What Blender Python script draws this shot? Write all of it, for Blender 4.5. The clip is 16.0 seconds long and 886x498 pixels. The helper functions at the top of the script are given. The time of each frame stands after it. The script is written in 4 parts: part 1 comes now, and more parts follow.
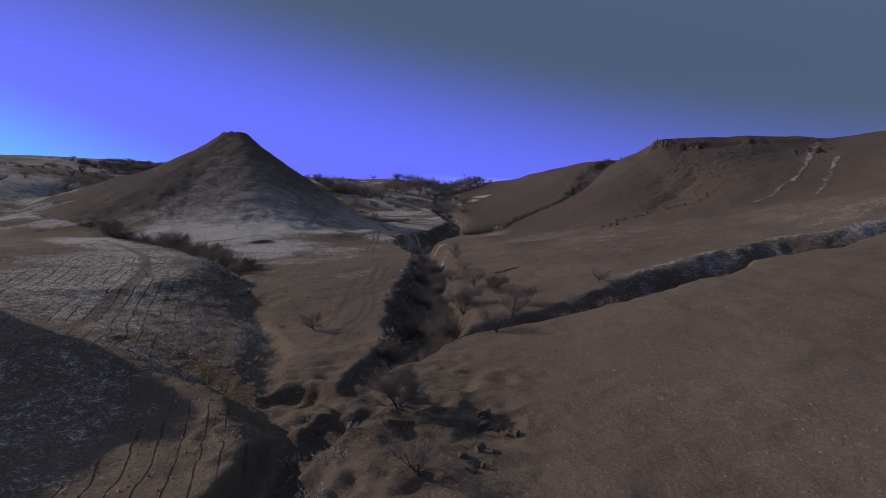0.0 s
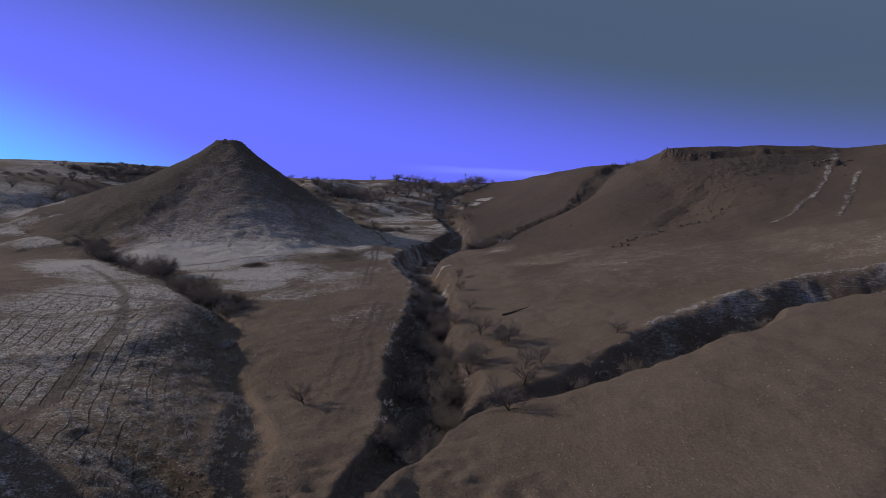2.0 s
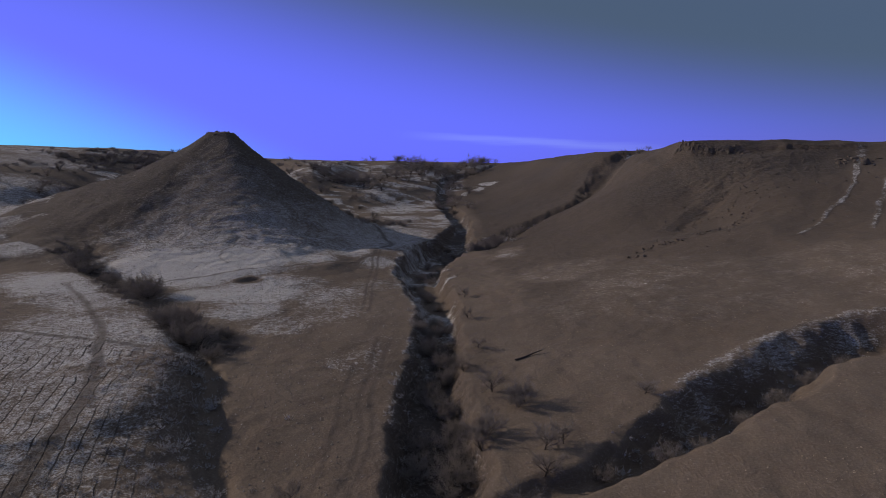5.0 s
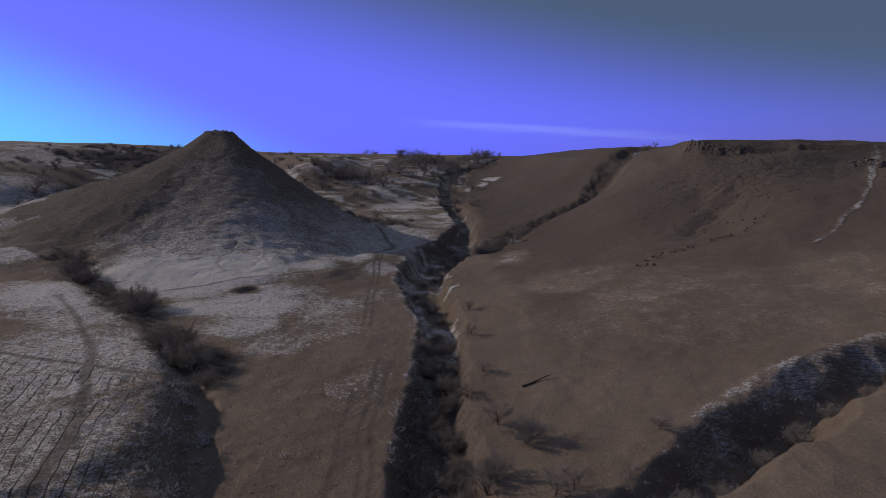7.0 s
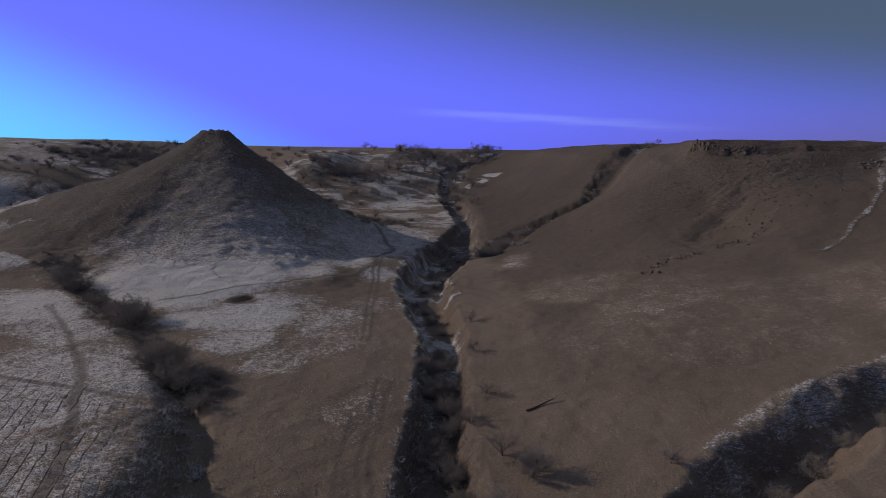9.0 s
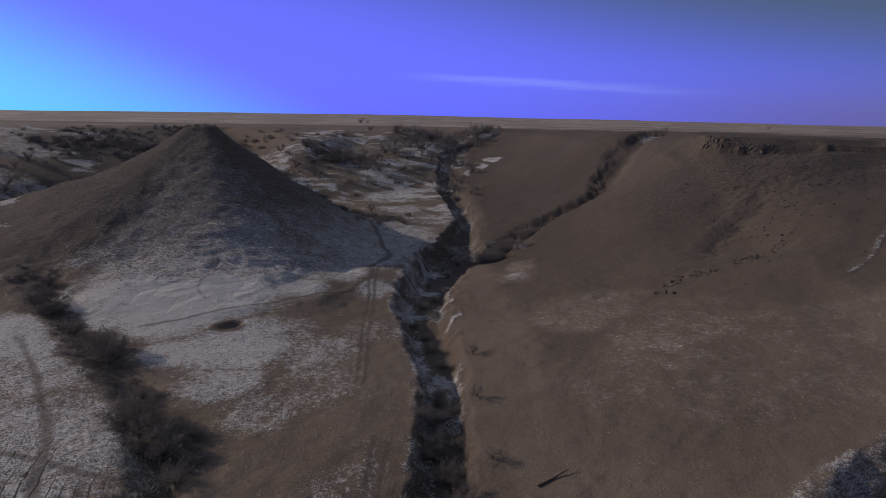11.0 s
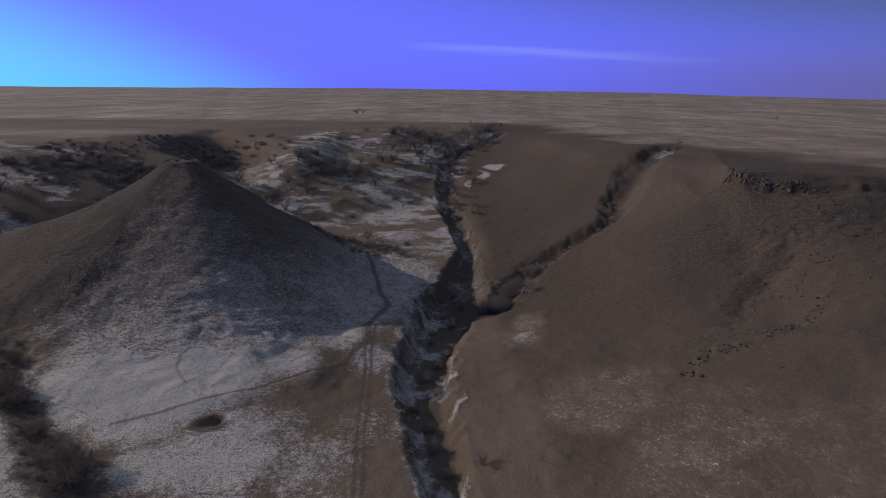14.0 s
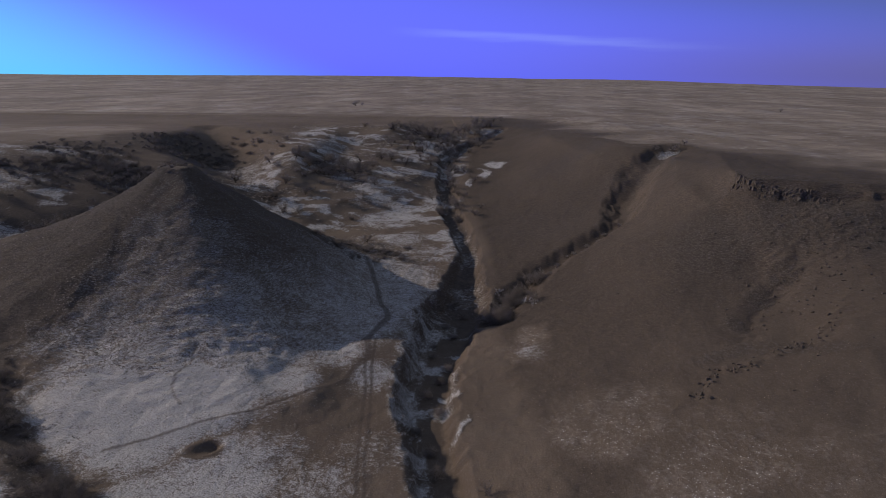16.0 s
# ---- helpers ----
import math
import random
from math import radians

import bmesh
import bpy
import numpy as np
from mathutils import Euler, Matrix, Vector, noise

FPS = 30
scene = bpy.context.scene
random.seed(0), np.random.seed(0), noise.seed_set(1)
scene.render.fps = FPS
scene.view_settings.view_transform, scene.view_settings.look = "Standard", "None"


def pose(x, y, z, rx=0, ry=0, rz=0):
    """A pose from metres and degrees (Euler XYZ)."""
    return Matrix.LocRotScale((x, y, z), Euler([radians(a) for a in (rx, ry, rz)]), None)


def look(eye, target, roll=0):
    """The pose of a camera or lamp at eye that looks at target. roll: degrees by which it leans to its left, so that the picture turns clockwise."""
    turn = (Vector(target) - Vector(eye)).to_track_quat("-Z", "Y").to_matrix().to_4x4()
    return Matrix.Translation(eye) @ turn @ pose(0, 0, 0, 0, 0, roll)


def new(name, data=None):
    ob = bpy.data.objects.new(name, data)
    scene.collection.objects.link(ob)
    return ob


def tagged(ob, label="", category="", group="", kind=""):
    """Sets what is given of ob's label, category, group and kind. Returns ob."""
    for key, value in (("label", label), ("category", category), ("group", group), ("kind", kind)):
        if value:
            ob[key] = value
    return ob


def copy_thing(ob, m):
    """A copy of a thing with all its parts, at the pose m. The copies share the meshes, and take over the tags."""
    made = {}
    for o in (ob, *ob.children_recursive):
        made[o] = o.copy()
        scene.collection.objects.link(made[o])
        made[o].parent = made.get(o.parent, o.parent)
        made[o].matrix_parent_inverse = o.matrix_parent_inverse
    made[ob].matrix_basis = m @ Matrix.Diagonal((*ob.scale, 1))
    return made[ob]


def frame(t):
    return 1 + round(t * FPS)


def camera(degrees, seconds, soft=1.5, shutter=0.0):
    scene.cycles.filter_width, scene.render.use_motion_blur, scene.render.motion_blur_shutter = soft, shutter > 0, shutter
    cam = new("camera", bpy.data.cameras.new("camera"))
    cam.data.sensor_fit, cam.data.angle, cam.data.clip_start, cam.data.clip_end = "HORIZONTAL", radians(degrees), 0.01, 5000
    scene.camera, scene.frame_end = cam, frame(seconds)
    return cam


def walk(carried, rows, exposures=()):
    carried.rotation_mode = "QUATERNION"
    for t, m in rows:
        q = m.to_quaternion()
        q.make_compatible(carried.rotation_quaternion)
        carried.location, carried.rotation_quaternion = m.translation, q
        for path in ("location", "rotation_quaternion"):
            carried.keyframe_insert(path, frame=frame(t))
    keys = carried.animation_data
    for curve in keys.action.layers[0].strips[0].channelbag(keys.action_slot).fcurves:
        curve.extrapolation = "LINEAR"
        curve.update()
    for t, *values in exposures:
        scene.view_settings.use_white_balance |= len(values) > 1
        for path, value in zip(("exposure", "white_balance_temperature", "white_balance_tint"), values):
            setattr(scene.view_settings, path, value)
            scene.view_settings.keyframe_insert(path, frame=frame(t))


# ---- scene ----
cam = camera(69.1, 16.0, soft=0.85)
PATH = [
    (0, (9.57, 30.906, 10.226), (9.47, 32.901, 10.124), 0.9),
    (0.5, (9.372, 32.108, 11.066), (9.272, 34.103, 10.966), 0.9),
    (1, (9.136, 34.672, 13.26), (9.035, 36.667, 13.158), 0.9),
    (1.5, (8.828, 37.768, 15.98), (8.728, 39.762, 15.866), 0.9),
    (2, (8.413, 40.925, 18.846), (8.312, 42.919, 18.715), 0.9),
    (2.5, (7.909, 44.399, 21.759), (7.809, 46.39, 21.6), 0.9),
    (3, (7.425, 47.726, 24.813), (7.324, 49.715, 24.626), 0.8),
    (3.5, (7.206, 49.192, 26.221), (7.106, 51.18, 26.022), 0.9),
    (4, (6.964, 50.554, 27.414), (6.864, 52.54, 27.205), 0.9),
    (6.5, (6.173, 57.536, 33.562), (6.066, 59.516, 33.303), 0.9),
    (7, (6.052, 58.953, 34.747), (5.943, 60.931, 34.479), 0.9),
    (7.5, (5.862, 60.342, 36.018), (5.752, 62.32, 35.739), 0.9),
    (8, (5.681, 61.752, 37.216), (5.572, 63.728, 36.927), 0.9),
    (10.5, (4.404, 71.064, 45.282), (4.304, 73.029, 44.923), 0.9),
    (11, (3.731, 76.715, 49.91), (3.636, 78.671, 49.507), 0.9),
    (11.5, (3.064, 82.372, 54.892), (2.974, 84.321, 54.452), 0.8),
    (12, (2.39, 87.612, 60.075), (2.303, 89.557, 59.618), 0.7),
    (12.5, (1.969, 92.559, 64.516), (1.882, 94.501, 64.048), 0.6),
    (13, (1.75, 94.911, 67.188), (1.662, 96.851, 66.71), 0.6),
    (13.5, (1.625, 96.229, 68.678), (1.536, 98.167, 68.194), 0.5),
    (14, (1.465, 97.503, 70.06), (1.376, 99.44, 69.571), 0.5),
    (14.5, (1.17, 98.89, 71.386), (1.083, 100.827, 70.892), 0.6),
    (15, (0.768, 100.329, 72.689), (0.683, 102.264, 72.187), 0.6),
    (15.5, (0.605, 101.949, 74.055), (0.52, 103.88, 73.541), 0.5),
    (16, (0.373, 103.551, 75.419), (0.288, 105.478, 74.893), 0.5),
]
walk(cam, [(t, look(eye, aim, roll)) for t, eye, aim, roll in PATH])

# ---- daylight: a low sun over the left-hand plateau, deep blue sky fading to slate away from it ----
SUN_FROM = Vector((-0.970, 0.242, 0)).normalized()
SUN_UP = radians(21.8)
sun_way = (SUN_FROM * math.cos(SUN_UP) + Vector((0, 0, math.sin(SUN_UP)))).normalized()
lamp = bpy.data.lights.new("sun", "SUN")
lamp.energy, lamp.angle, lamp.color = 3.0, radians(0.6), (1.0, 0.84, 0.69)
sun = new("sun", lamp)
sun.matrix_world = look(sun_way * 500, (0, 0, 0))
world = bpy.data.worlds.new("sky")
scene.world = world
world.use_nodes = True


class Nodes:
    """Short hand for building node trees."""

    def __init__(self, tree):
        self.tree = tree
        for n in list(tree.nodes):
            tree.nodes.remove(n)

    def put(self, kind, **inputs):
        n = self.tree.nodes.new(kind)
        for key, value in inputs.items():
            self.feed(n, key.replace("_", " "), value)
        return n

    def feed(self, n, key, value):
        socket = n.inputs[int(key[1:])] if key[0] == "i" and key[1:].isdigit() else n.inputs[key]
        if isinstance(value, bpy.types.NodeSocket):
            self.tree.links.new(value, socket)
        else:
            socket.default_value = value

    def math(self, operation, a, b=0.0, clamp=False):
        n = self.put("ShaderNodeMath", i0=a, i1=b)
        n.operation, n.use_clamp = operation, clamp
        return n.outputs[0]

    def blend(self, f, a, b, kind="MIX"):
        n = self.tree.nodes.new("ShaderNodeMix")
        n.data_type, n.blend_type = "RGBA", kind
        for socket, value in ((n.inputs[0], f), (n.inputs[6], a), (n.inputs[7], b)):
            if isinstance(value, bpy.types.NodeSocket):
                self.tree.links.new(value, socket)
            else:
                socket.default_value = value
        return n.outputs[2]

    def step(self, value, low, high, a=0.0, b=1.0):
        n = self.put("ShaderNodeMapRange", Value=value)
        n.interpolation_type = "SMOOTHSTEP"
        n.inputs[1].default_value, n.inputs[2].default_value = low, high
        n.inputs[3].default_value, n.inputs[4].default_value = a, b
        return n.outputs[0]

    def noise(self, where, scale, detail=4.0, rough=0.6):
        n = self.put("ShaderNodeTexNoise", Vector=where, Scale=scale, Detail=detail, Roughness=rough)
        return n.outputs["Fac"]


w = Nodes(world.node_tree)
sky = w.put("ShaderNodeTexSky")
sky.sky_type, sky.sun_disc = "NISHITA", False
sky.sun_elevation, sky.sun_rotation = SUN_UP, math.atan2(sun_way.x, sun_way.y)
way = w.put("ShaderNodeTexCoord").outputs["Generated"]
xyz = w.put("ShaderNodeSeparateXYZ", Vector=way)
dx, dy, dz = xyz.outputs
# deep blue low down and towards the sun, slate overhead and away from it, cyan close to the sun
high = w.math("ADD", dz, w.math("MULTIPLY", dx, 0.20))
tone = w.blend(w.step(high, 0.055, 0.265), (0.118, 0.146, 1.0, 1), (0.060, 0.094, 0.165, 1))
tone = w.blend(w.step(high, 0.28, 0.75), tone, (0.165, 0.191, 0.262, 1))
near_sun = w.math("SUBTRACT", w.math("MULTIPLY", dx, -1.0), w.math("MULTIPLY", dz, 2.4))
tone = w.blend(w.step(near_sun, 0.15, 0.63, 0.0, 0.95), tone, (0.10, 0.60, 1.0, 1))
haze = w.math("MULTIPLY", w.step(w.math("ABSOLUTE", dz), 0.09, 0.0), w.step(dx, -0.1, 0.6))
tone = w.blend(w.math("MULTIPLY", haze, 0.8), tone, (0.115, 0.105, 0.24, 1))
# a thin streak of high cloud low over the plateau
drift = w.noise(w.put("ShaderNodeCombineXYZ", X=w.math("MULTIPLY", dx, 3.0), Y=w.math("MULTIPLY", dz, 46.0), Z=0.3).outputs[0], 1.6, 3.0)
line = w.math("SUBTRACT", w.math("ADD", dz, w.math("MULTIPLY", dx, 0.045)), 0.0545)
streak = w.math("MULTIPLY", w.step(w.math("ABSOLUTE", w.math("ADD", line, w.math("MULTIPLY", w.math("SUBTRACT", drift, 0.5), 0.020))), 0.010, 0.0), w.step(dx, -0.14, 0.0))
streak = w.math("MULTIPLY", w.math("MULTIPLY", streak, w.step(dx, 0.40, 0.12)), w.step(dy, 0.2, 0.6))
tone = w.blend(w.math("MULTIPLY", streak, 0.26), tone, (0.32, 0.42, 1.0, 1))
clear = w.put("ShaderNodeBackground", Color=sky.outputs[0], Strength=0.006)
deep = w.put("ShaderNodeBackground", Color=tone, Strength=1.0)
both = w.put("ShaderNodeAddShader", i0=clear.outputs[0], i1=deep.outputs[0])
w.put("ShaderNodeOutputWorld", Surface=both.outputs[0])


# ---- materials ----
def material(name):
    m = bpy.data.materials.new(name)
    m.use_nodes = True
    n = Nodes(m.node_tree)
    return m, n


def finish(n, colour, rough, bump=None, height=0.1, strength=0.6):
    p = n.put("ShaderNodeBsdfPrincipled", Base_Color=colour, Roughness=rough)
    p.inputs["Specular IOR Level"].default_value = 0.2
    if bump is not None:
        b = n.put("ShaderNodeBump", Height=bump, Strength=strength, Distance=height)
        n.tree.links.new(b.outputs[0], p.inputs["Normal"])
    n.put("ShaderNodeOutputMaterial", Surface=p.outputs[0])


def attribute(n, name):
    a = n.put("ShaderNodeAttribute")
    a.attribute_name = name
    return a.outputs["Fac"]


def ground_material():
    m, n = material("winter_grassland")
    at = n.put("ShaderNodeTexCoord").outputs["Object"]
    laid = n.put("ShaderNodeVectorMath", i0=at, i1=(0.8, 0.8, 3.2))
    laid.operation = "MULTIPLY"
    big, mid, fine, tiny = n.noise(at, 0.035, 4), n.noise(at, 0.22, 5), n.noise(laid.outputs[0], 1.1, 5, 0.7), n.noise(laid.outputs[0], 4.2, 3, 0.7)
    wide = n.put("ShaderNodeVectorMath", i0=at, i1=(0.0070, 0.0024, 0.0))
    wide.operation = "MULTIPLY"
    streaks = n.noise(wide.outputs[0], 1.0, 6, 0.65)
    grass = n.blend(n.step(big, 0.35, 0.65), (0.106, 0.082, 0.063, 1), (0.135, 0.106, 0.083, 1))
    grass = n.blend(n.step(mid, 0.40, 0.72, 0.0, 0.45), grass, (0.110, 0.078, 0.060, 1))
    grass = n.blend(n.step(tiny, 0.42, 0.70, 0.0, 0.30), grass, (0.235, 0.185, 0.145, 1))
    bracken = n.blend(n.step(fine, 0.3, 0.7), (0.050, 0.039, 0.032, 1), (0.080, 0.063, 0.051, 1))
    grass = n.blend(n.math("MULTIPLY", attribute(n, "russet"), n.step(n.math("ADD", big, n.math("MULTIPLY", mid, 0.4)), 0.25, 0.75, 0.6, 1.0)), grass, bracken)
    straw = n.blend(n.step(n.math("ADD", n.math("MULTIPLY", streaks, 0.5), n.math("MULTIPLY", n.noise(wide.outputs[0], 3.0, 5, 0.55), 0.5)), 0.36, 0.66), (0.165, 0.133, 0.106, 1), (0.385, 0.325, 0.270, 1))
    straw = n.blend(n.step(n.noise(wide.outputs[0], 3.6, 5), 0.50, 0.72, 0.0, 0.6), straw, (0.42, 0.39, 0.37, 1))
    fields = n.noise(at, 0.011, 8, 0.72)
    straw = n.blend(n.step(fields, 0.42, 0.62, 0.0, 0.55), straw, (0.150, 0.118, 0.094, 1))
    straw = n.blend(n.step(n.noise(at, 0.07, 6, 0.75), 0.46, 0.66, 0.0, 0.6), straw, (0.120, 0.096, 0.080, 1))
    straw = n.blend(n.step(n.noise(at, 0.10, 5, 0.7), 0.56, 0.70, 0.0, 0.45), straw, (0.50, 0.48, 0.47, 1))
    c = n.blend(attribute(n, "plateau"), grass, straw)
    stone = n.blend(n.step(fine, 0.35, 0.7), (0.048, 0.040, 0.035, 1), (0.125, 0.108, 0.097, 1))
    c = n.blend(n.math("MULTIPLY", attribute(n, "stony"), n.step(n.math("ADD", fine, n.math("MULTIPLY", mid, 0.5)), 0.55, 0.95)), c, stone)
    heath_and_shade = n.blend(n.step(fine, 0.35, 0.7), (0.040, 0.034, 0.034, 1), (0.085, 0.070, 0.062, 1))
    c = n.blend(n.math("MULTIPLY", attribute(n, "heath_and_shade"), n.step(n.math("ADD", n.math("MULTIPLY", fine, 0.5), mid), 0.38, 0.80)), c, heath_and_shade)
    soil = n.blend(n.step(fine, 0.3, 0.7), (0.055, 0.043, 0.035, 1), (0.115, 0.089, 0.071, 1))
    c = n.blend(n.math("MULTIPLY", attribute(n, "bare"), n.step(n.math("ADD", fine, n.math("MULTIPLY", tiny, 0.4)), 0.45, 0.85)), c, soil)
    # thin, wind-packed snow between the tussocks
    depth = n.math("ADD", attribute(n, "snow"), n.math("MULTIPLY", n.math("SUBTRACT", mid, 0.5), 0.65))
    depth = n.math("ADD", depth, n.math("MULTIPLY", n.math("SUBTRACT", fine, 0.5), 1.5))
    depth = n.math("ADD", depth, n.math("MULTIPLY", n.math("SUBTRACT", tiny, 0.5), 1.3))
    cover = n.step(depth, 0.30, 0.95, 0.0, 0.95)
    white = n.blend(n.step(tiny, 0.35, 0.65), (0.31, 0.303, 0.30, 1), (0.56, 0.56, 0.57, 1))
    c = n.blend(cover, c, white)
    pale = n.math("MULTIPLY", attribute(n, "speckle"), n.step(n.math("ADD", fine, n.math("MULTIPLY", n.math("SUBTRACT", mid, 0.5), 0.8)), 0.42, 0.72))
    c = n.blend(n.math("MULTIPLY", pale, 0.35), c, (0.36, 0.325, 0.295, 1))
    # frosted tussocks, one by one
    cells = n.put("ShaderNodeTexVoronoi", Vector=at, Scale=1.7)
    spot = n.math("MULTIPLY", n.step(cells.outputs["Distance"], 0.30, 0.12), n.step(n.math("ADD", n.math("MULTIPLY", attribute(n, "speckle"), 0.75), n.math("MULTIPLY", n.math("SUBTRACT", mid, 0.5), 1.2)), 0.25, 0.75))
    c = n.blend(n.math("MULTIPLY", spot, n.step(fine, 0.45, 0.60)), c, (0.72, 0.70, 0.69, 1))
    # worn paths, and the terrace's fine branching rills with their shadow painted dark
    c = n.blend(n.math("MULTIPLY", attribute(n, "path"), n.step(tiny, 0.2, 0.7, 0.45, 0.9)), c, (0.080, 0.064, 0.054, 1))
    wave = n.math("SINE", n.math("ADD", attribute(n, "furrow"), n.math("MULTIPLY", n.noise(at, 1.2, 3), 0.9)))
    groove = n.math("MULTIPLY", n.step(wave, 0.88, 0.99), attribute(n, "rills"))
    groove = n.math("MULTIPLY", groove, n.step(n.noise(at, 0.09, 3), 0.40, 0.52))
    c = n.blend(n.math("MULTIPLY", groove, 0.85), c, (0.050, 0.042, 0.038, 1))
    relief = n.math("ADD", n.math("MULTIPLY", fine, 0.9), n.math("MULTIPLY", tiny, 0.35))
    relief = n.math("SUBTRACT", relief, n.math("MULTIPLY", groove, 0.5))
    relief = n.math("MULTIPLY", relief, n.math("ADD", 0.26, n.math("ADD", n.math("MULTIPLY", attribute(n, "stony"), 0.8), n.math("MULTIPLY", attribute(n, "snow"), 0.5))))
    # grit: single stems, stones and droppings
    grit = n.noise(at, 2.6, 4, 0.85)
    rough_ground = n.math("ADD", 0.40, n.math("MULTIPLY", n.math("ADD", attribute(n, "snow"), attribute(n, "stony")), 0.6), True)
    c = n.blend(n.math("MULTIPLY", n.step(grit, 0.50, 0.66, 0.0, 0.6), rough_ground), c, n.blend(1.0, c, (0.45, 0.43, 0.42, 1), "MULTIPLY"))
    c = n.blend(n.math("MULTIPLY", n.step(grit, 0.46, 0.34, 0.0, 0.30), rough_ground), c, (0.42, 0.39, 0.37, 1))
    finish(n, c, 0.95, relief, 0.85, 1.0)
    return m


def rock_material():
    m, n = material("weathered_rock")
    at = n.put("ShaderNodeTexCoord").outputs["Object"]
    pick = n.put("ShaderNodeObjectInfo").outputs["Random"]
    a, b = n.noise(at, 1.4, 5), n.noise(at, 7.0, 4)
    c = n.blend(a, (0.052, 0.044, 0.039, 1), (0.125, 0.104, 0.090, 1))
    c = n.blend(n.step(b, 0.55, 0.7, 0.0, 0.6), c, (0.14, 0.128, 0.115, 1))
    c = n.blend(n.math("MULTIPLY", pick, 0.35), c, (0.12, 0.085, 0.062, 1))
    finish(n, c, 0.9, n.math("ADD", a, b), 0.15)
    return m


def bark_material(name, dark, light):
    m, n = material(name)
    at = n.put("ShaderNodeTexCoord").outputs["Object"]
    pick = n.put("ShaderNodeObjectInfo").outputs["Random"]
    c = n.blend(n.noise(at, 3.0, 4), dark, light)
    c = n.blend(n.math("MULTIPLY", pick, 0.3), c, (0.10, 0.075, 0.058, 1))
    finish(n, c, 0.9, n.noise(at, 18.0, 3), 0.02)
    return m


def straw_material(name, dark, light):
    m, n = material(name)
    tint = n.put("ShaderNodeNewGeometry").outputs["Random Per Island"]
    c = n.blend(tint, dark, light)
    finish(n, c, 0.95)
    return m


GROUND = ground_material()
ROCK = rock_material()
BARK = bark_material("bark", (0.030, 0.025, 0.022, 1), (0.085, 0.070, 0.060, 1))
FROST = bark_material("frosted_twigs", (0.30, 0.295, 0.30, 1), (0.58, 0.575, 0.59, 1))
TWIG = bark_material("twigs", (0.150, 0.132, 0.122, 1), (0.275, 0.245, 0.226, 1))
# far twigs are paler than near ones: distance haze put into the colour
HAZE = bark_material("hazed_twigs", (0.165, 0.146, 0.136, 1), (0.290, 0.260, 0.243, 1))
BRUSH = bark_material("dark_brush", (0.115, 0.104, 0.104, 1), (0.215, 0.194, 0.187, 1))
STRAW = straw_material("dry_grass_tufts", (0.13, 0.095, 0.068, 1), (0.32, 0.255, 0.19, 1))
TUSSOCK = straw_material("dead_tussocks", (0.085, 0.070, 0.060, 1), (0.25, 0.22, 0.195, 1))

# ---- the lie of the land: plan lines in metres ----
def ss(a, b, x):
    u = np.clip((x - a) / (b - a), 0, 1)
    return u * u * (3 - 2 * u)


def lattice(ix, iy, seed):
    h = (ix * 374761393 + iy * 668265263 + seed * 974634777) & 0xFFFFFFFF
    h = ((h ^ (h >> 13)) * 1274126177) & 0xFFFFFFFF
    return ((h ^ (h >> 16)) & 0xFFFF) / 65535.0


def grain(x, y, size, seed=0):
    """Smooth noise, -1 to 1, with lumps of about that size."""
    gx, gy = x / size + 1000.0, y / size + 1000.0
    ix, iy = np.floor(gx).astype(np.int64), np.floor(gy).astype(np.int64)
    u, v = gx - ix, gy - iy
    u, v = u * u * (3 - 2 * u), v * v * (3 - 2 * v)
    a = lattice(ix, iy, seed) * (1 - u) + lattice(ix + 1, iy, seed) * u
    b = lattice(ix, iy + 1, seed) * (1 - u) + lattice(ix + 1, iy + 1, seed) * u
    return 2 * (a * (1 - v) + b * v) - 1


def rough(x, y, size, octaves, seed=0):
    out, k = 0, 1.0
    for i in range(octaves):
        out = out + k * grain(x + 17.3 * i, y - 9.1 * i, size / 2 ** i, seed + i)
        k *= 0.5
    return out


def along(x, y, line):
    """Distance to a plan line, the side (positive: on its left hand), and the line's further columns at the nearest place."""
    best = np.full(np.shape(x), 1e9)
    side = np.zeros(np.shape(x))
    more = [np.zeros(np.shape(x)) for _ in line[0][2:]]
    for p, q in zip(line[:-1], line[1:]):
        ax, ay, bx, by = p[0], p[1], q[0] - p[0], q[1] - p[1]
        k = np.clip(((x - ax) * bx + (y - ay) * by) / (bx * bx + by * by), 0, 1)
        dx, dy = x - ax - k * bx, y - ay - k * by
        d = np.hypot(dx, dy)
        near = d < best
        best = np.where(near, d, best)
        side = np.where(near, np.sign(bx * (y - ay) - by * (x - ax)), side)
        for i in range(len(more)):
            more[i] = np.where(near, p[2 + i] + k * (q[2 + i] - p[2 + i]), more[i])
    return best, side, more


# the valley floor's edge and the plateau's rim on either hand, from the near end to the valley's head
EDGE_R = [(34, -60), (24, 40), (15, 90), (12, 150), (8, 200), (3, 255), (8, 300), (2, 350), (-4, 420), (-6, 480), (-14, 545)]
RIM_R = [(330, -60), (262, 110), (212, 185), (172, 245), (146, 298), (112, 297), (84, 310), (84, 338), (94, 372), (90, 396), (68, 415), (62, 444), (40, 530), (6, 600), (-20, 640)]
EDGE_L = [(-75, -60), (-75, 60), (-78, 130), (-165, 225), (-135, 300), (-80, 368), (-52, 385), (-30, 420), (-16, 460), (-14, 520), (-10, 555)]
RIM_L = [(-420, -60), (-400, 200), (-350, 330), (-290, 385), (-240, 405), (-208, 428), (-190, 462), (-184, 490), (-169, 508), (-158, 528), (-153, 550), (-132, 588), (-118, 596), (-86, 572), (-64, 548), (-58, 541), (-53, 539), (-49, 541), (-47.5, 546), (-46, 580), (-40, 625), (-20, 640)]
